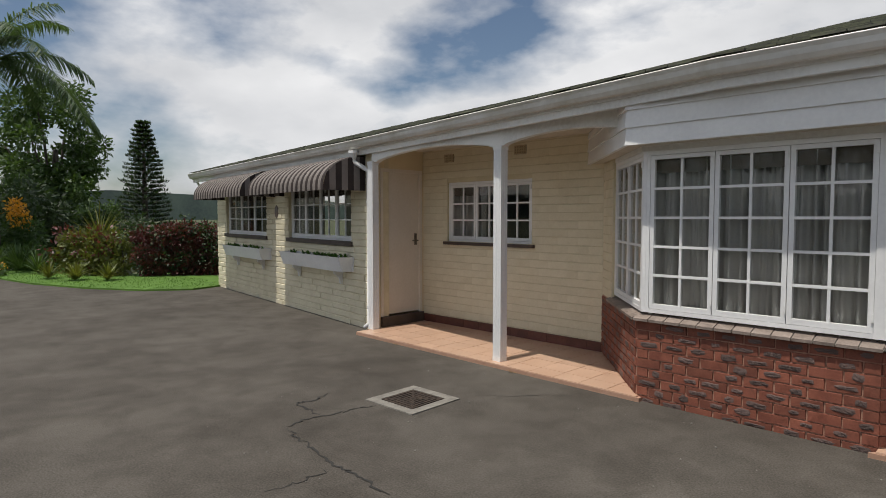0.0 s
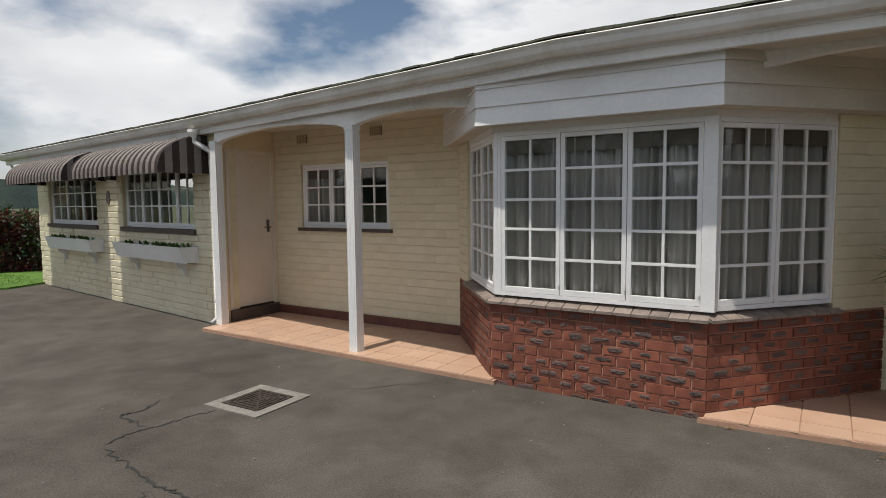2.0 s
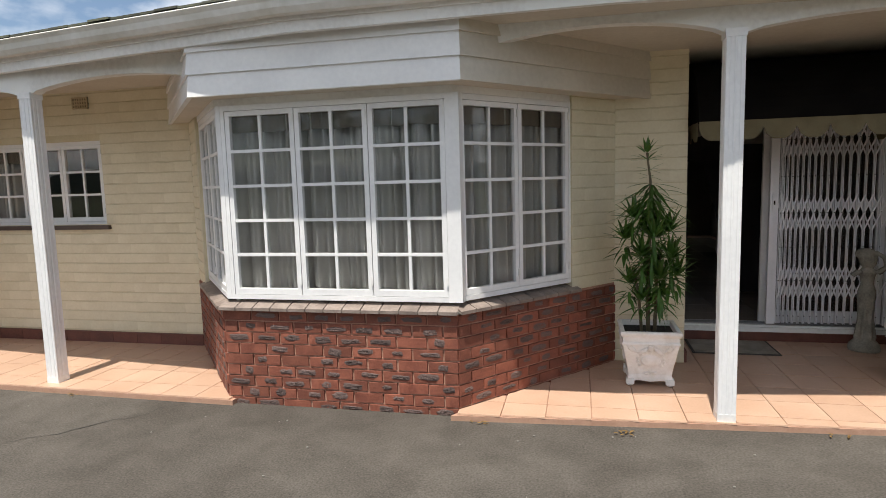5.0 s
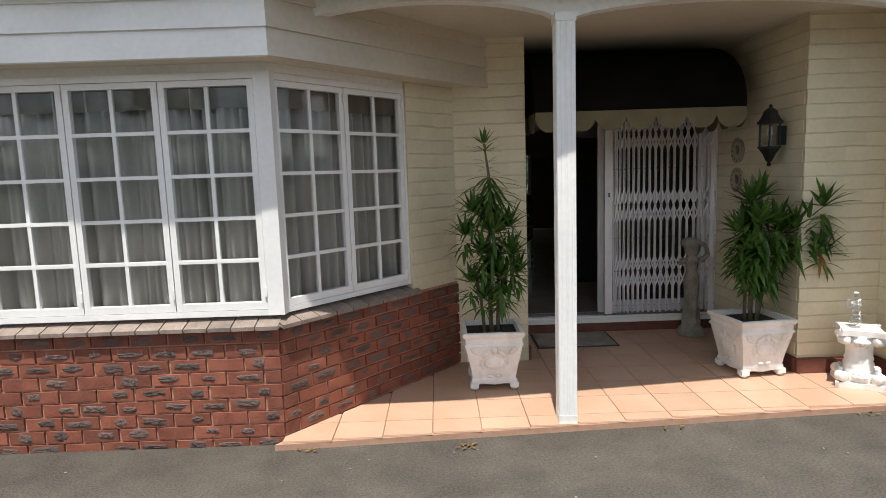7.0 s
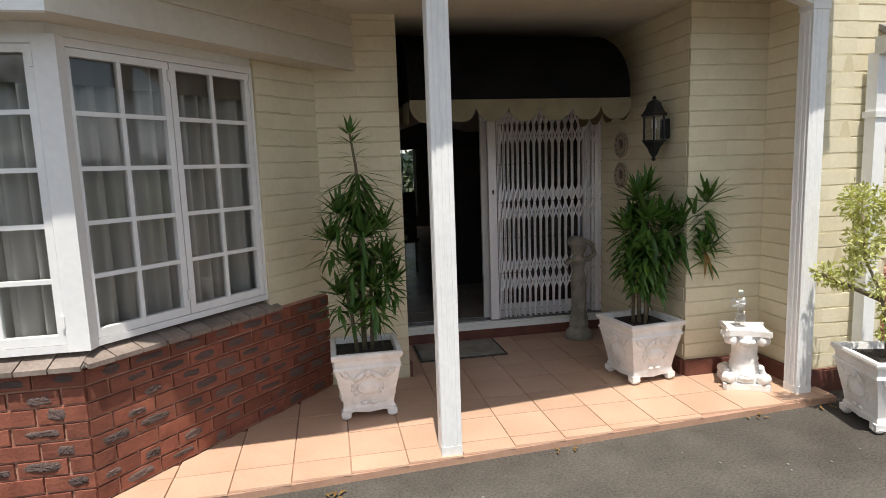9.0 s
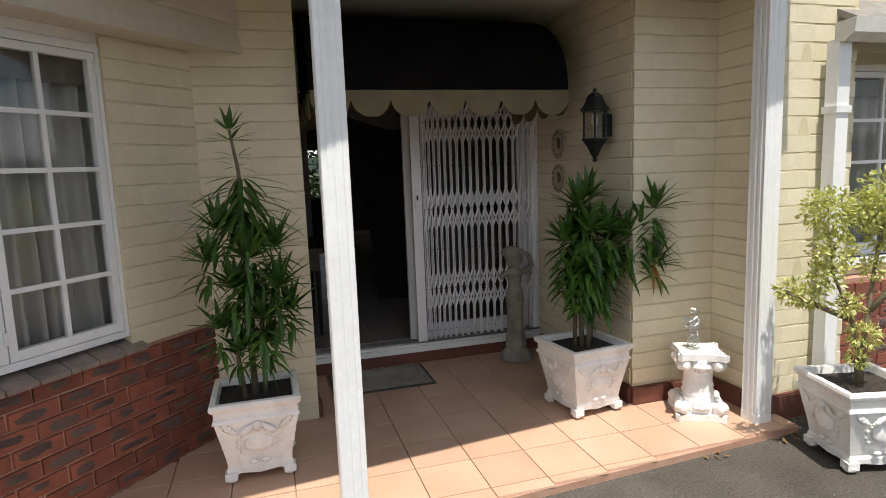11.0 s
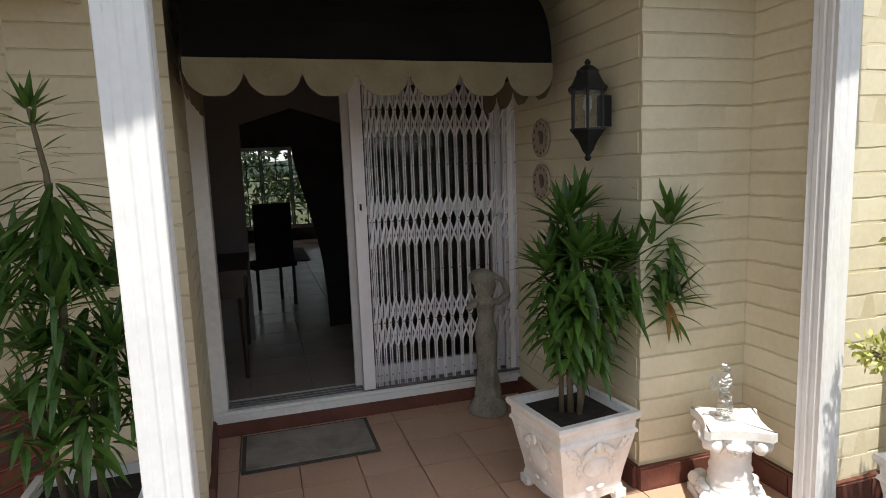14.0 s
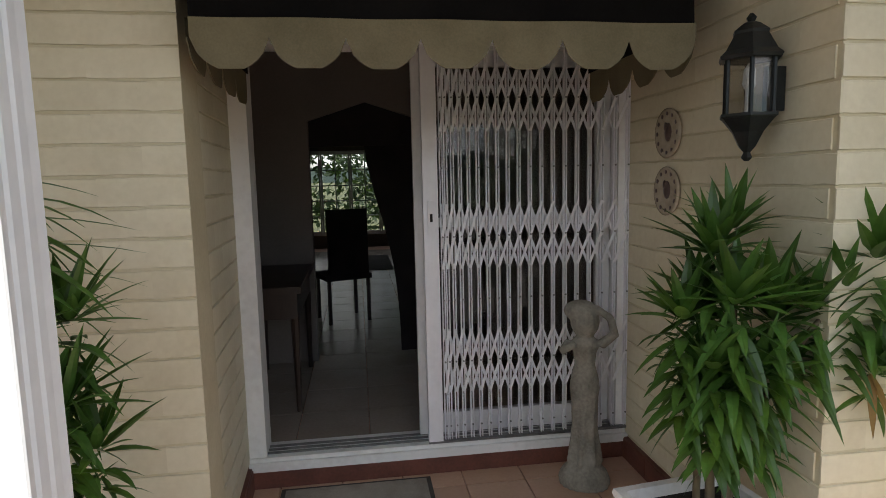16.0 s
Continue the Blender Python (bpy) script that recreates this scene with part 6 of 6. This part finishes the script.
for x, y, s, n, lab, mat in ((-17.5, 4.15, 0.75, 60, "spidery green lily clump at the lawn edge", LEAF_YEL), (-16.9, 4.75, 0.65, 50, "spidery green lily clump at the lawn edge", LEAF_YEL), (-18.5, 3.75, 0.7, 50, "spidery green lily clump at the lawn edge", LEAF_YEL), (-22.0, 3.7, 1.25, 70, "tall strap-leaved agapanthus clump", LEAF_TREE), (-22.8, 3.2, 1.3, 70, "tall strap-leaved agapanthus clump", LEAF_TREE), (-20.6, 3.9, 1.0, 60, "tall strap-leaved agapanthus clump", LEAF_TREE), (-24.6, 3.0, 1.5, 70, "tall strap-leaved agapanthus clump", LEAF_DEEP), (-19.2, 5.2, 1.6, 60, "tall green dracaena in the border", LEAF_YEL)):
    ob = thing("strap_leaf_plant", lab, "plant", Matrix.Translation((x, y, 0.0)), "border plants")
    vs, fs = [], []
    rosette(vs, fs, (0, 0, 0.05 if s < 1.5 else 0.9), n, s * 0.8, 0.05, rr, 0.15, 1.4, 0.75)
    raw_part("leaves", vs, fs, mat, ob, "", "stuff")
    if s >= 1.5:
        bm = B()
        tube(bm, [(0, 0, -0.05), (0, 0, 0.95)], [0.04, 0.03], 6)
        part("stem", bm, BARK, ob)
v, f = leaf_cloud([(-18.0 - 2.6 * t + q.uniform(-.2, .2), 5.45 - 1.0 * t + q.uniform(-.35, .0), q.uniform(0.3, 1.3), 0.28) for t in [i / 24 for i in range(25)]], 0.15, 450, q)
raw_part("red_leaves", v, f, LEAF_RED, bpy.data.objects["croton_bush"], "red leaves among the yellow", "stuff")
ob = thing("flowering_bush", "bush with yellow and orange flower heads", "bush", Matrix.Translation((-24.9, 4.15, 0)))
v, f = leaf_cloud([(0, 0, 1.9, 0.35), (0.2, 0.1, 1.6, 0.35), (-0.2, 0, 2.15, 0.25)], 0.14, 500, rr)
raw_part("flowers", v, f, FLOWER, ob, "", "stuff")
v, f = leaf_cloud([(0, 0, 0.6, 0.7), (0.3, 0.2, 1.1, 0.6), (-0.2, 0, 1.3, 0.5)], 0.18, 1500, rr)
raw_part("leaves", v, f, LEAF_TREE, ob, "", "stuff")
ob = thing("flower_bed", "low yellow flowers at the edge of the driveway", "flowers", Matrix.Translation((-21.6, 3.0, 0)))
v, f = leaf_cloud([(-1.5 + 0.4 * i, rr.uniform(-.15, .15), 0.15, 0.22) for i in range(8)], 0.1, 1500, rr)
raw_part("leaves", v, f, LEAF_TREE, ob, "", "stuff")
v, f = leaf_cloud([(-1.5 + 0.4 * i, rr.uniform(-.15, .15), 0.3, 0.13) for i in range(8)], 0.06, 160, rr)
raw_part("flowers", v, f, FLOWER, ob, "", "stuff")

# far hills, trees across the drive, garden behind the house
def ridge(name, label, cx, cy, r, a0, a1, h, var, seed, mat):
    bm = B()
    prev = None
    n = 160
    for i in range(n + 1):
        a = radians(a0 + (a1 - a0) * i / n)
        t = noise.noise(Vector((i * 0.06, seed, 0))) + 0.5 * noise.noise(Vector((i * 0.23, seed, 3))) + 0.25 * noise.noise(Vector((i * 0.9, seed, 5)))
        x, y = cx + r * math.cos(a), cy + r * math.sin(a)
        cur = [bm.verts.new((x, y, -1)), bm.verts.new((x + 0.02 * r * math.cos(a), y + 0.02 * r * math.sin(a), h + var * t))]
        if prev:
            bm.faces.new((prev[0], cur[0], cur[1], prev[1]))
        prev = cur
    tagged(part(name, bm, mat), label, "backdrop", kind="structure")


ridge("backdrop_hills", "distant blue-green wooded hills", 0, 0, 420, 0, 360, 14, 10, 2, HILL)
rr = random.Random(80)
cl = [(rr.uniform(-16, 18), rr.uniform(-1.5, 1.5), rr.uniform(0.3, 5.2), rr.uniform(0.8, 1.4)) for _ in range(130)]
v, f = leaf_cloud(cl, 0.4, 12000, rr)
ob = thing("facing_trees", "belt of dark garden trees across the driveway", "trees", Matrix.Translation((0, -17, 0)), kind="stuff")
raw_part("foliage", v, f, LEAF_DEEP, ob)
cl = [(rr.uniform(-2, 7), rr.uniform(-0.8, 0.8), rr.uniform(0.1, 4.2), rr.uniform(0.5, 0.8)) for _ in range(110)]
v, f = leaf_cloud(cl, 0.25, 9000, rr)
ob = thing("back_garden_shrubs", "sunlit green shrubs outside the hall window", "shrub", Matrix.Translation((0, 22.5, 0)), kind="stuff")
raw_part("foliage", v, f, LEAF_DEEP, ob)


# ---- bricks, tiles: last ----
for ob, L, z0, z1, holes, n in WALLS:
    if n:
        courses(ob, Matrix.Identity(4), L, z0, z1, CREAM, 0.30, 0.105, 0.005, 0.006, holes, "brick", 0.0017, None, 0.0)
# wing: joined courses
bv, bf = [], []
rr = random.Random(5)
row, z = 0, -0.02
while z < 2.66:
    x = -0.15 * (row % 2)
    while x < WING_L:
        a, b = max(0, x), min(WING_L, x + 0.2995)
        x += 0.30
        for h in (WW1, WW2):
            if z + 0.1 > h[1] and z < h[3]:
                if a >= h[0] and b <= h[2]:
                    a = b
                elif a < h[0] < b:
                    b = h[0]
                elif a < h[2] < b:
                    a = h[2]
        if b - a > 0.02:
            y, k = -0.007 - rr.uniform(0, 0.011), len(bv)
            q = [(a, 0.001, z), (b, 0.001, z), (b, 0.001, z + 0.101), (a, 0.001, z + 0.101)]
            f = [(a + .003, y - rr.uniform(-.003, .003), z + .012), (b - .003, y, z + .012 + rr.uniform(-.006, .006)), (b - .003, y + rr.uniform(-.003, .003), z + .091), (a + .003, y, z + .091 + rr.uniform(-.006, .006))]
            bv += q + f
            bf += [(k + 4, k + 5, k + 6, k + 7)] + [(k + i, k + (i + 1) % 4, k + 4 + (i + 1) % 4, k + 4 + i) for i in range(4)]
    z += 0.105
    row += 1
raw_part("bricks", bv, bf, CREAM, w_wing, "", "stuff")

for ob, L in ((w_bay, BR - BL), (w_bayl, LL), (w_bayr, LR)):
    courses(ob, Matrix.Identity(4), L + 0.010, -0.03, 0.745, BRICK, 0.232, 0.0862, 0.0075, 0.012, [], "brick", 0.0022, 0.85)
for ob in PLINTHS:
    courses(ob, Matrix.Translation((0, -0.0125, 0)), max(c[0] for c in ob.bound_box), 0.03, 0.163, SKIRT, 0.30, 0.131, 0.006, 0.005, [], "brick", 0.0015)
courses(E_BASE, Matrix.Identity(4), 2.3, 0.0, 0.79, BRICK, 0.232, 0.0862, 0.011, 0.011, [], "brick", 0.0022, 0.4)


def tiles(parent, x0, y0, x1, y1, size, zt, mat, keep):
    me = {}
    nx, ny = int((x1 - x0) / size), int((y1 - y0) / size)
    for i in range(nx):
        for j in range(ny):
            ax, ay = x0 + i * size, y0 + j * size
            q = keep(ax, ay, ax + size, ay + size)
            if not q:
                continue
            a0, b0, a1, b1 = q
            w, d = round(a1 - a0 - 0.0035, 3), round(b1 - b0 - 0.0035, 3)
            if w < 0.03 or d < 0.03:
                continue
            if (w, d) not in me:
                bm = B()
                c = 0.002
                vs = bx(bm, -w / 2, -d / 2, -0.010, w / 2, d / 2, 0.0)
                for v in vs[4:]:
                    v.co.x -= math.copysign(c, v.co.x)
                    v.co.y -= math.copysign(c, v.co.y)
                me[(w, d)] = finish(bm, "tile")
                me[(w, d)].materials.append(mat)
            t = new("tile", me[(w, d)])
            t.parent = parent
            t.matrix_local = Matrix.Translation(((a0 + a1) / 2, (b0 + b1) / 2, zt + random.uniform(-0.0006, 0.0006)))


def keep_east(a0, b0, a1, b1):
    lo = 5.055 + 0.0692 * max(0, (a0 + a1) / 2 + 0.5)
    b0 = max(b0, lo)
    if (a0 + a1) / 2 < 0.69:
        s = BY + ((a0 + a1) / 2 - BR) * (BAYR1[1] - BY) / (BAYR1[0] - BR) + 0.14
        b1 = min(b1, s)
    elif a1 < 1.26:
        b1 = min(b1, 6.5)
    if a0 > 3.2:
        b1 = min(b1, 5.98)
    if a0 > 3.8:
        a1 = min(a1, 3.97)
        b1 = min(b1, 5.54)
    return (a0, b0, a1, min(b1, GATE_Y - 0.02)) if b1 > b0 else None


def keep_west(a0, b0, a1, b1):
    b0 = max(b0, 5.14 - 0.0137 * (a0 + 6.62))
    if a1 > -3.36:
        b1 = min(b1, BY + (BL - (a0 + a1) / 2) * (BAYL0[1] - BY) / (BL - BAYL0[0]) + 0.14)
    return (a0, b0, min(a1, -2.25), min(b1, 6.48)) if b1 > b0 else None


tiles(porch_b, -0.46, 5.02, 4.3, 7.6, 0.31, FLOOR_Z, TILE, keep_east)
tiles(porch_a, -6.61, 5.02, -2.0, 6.7, 0.31, FLOOR_Z, TILE, keep_west)
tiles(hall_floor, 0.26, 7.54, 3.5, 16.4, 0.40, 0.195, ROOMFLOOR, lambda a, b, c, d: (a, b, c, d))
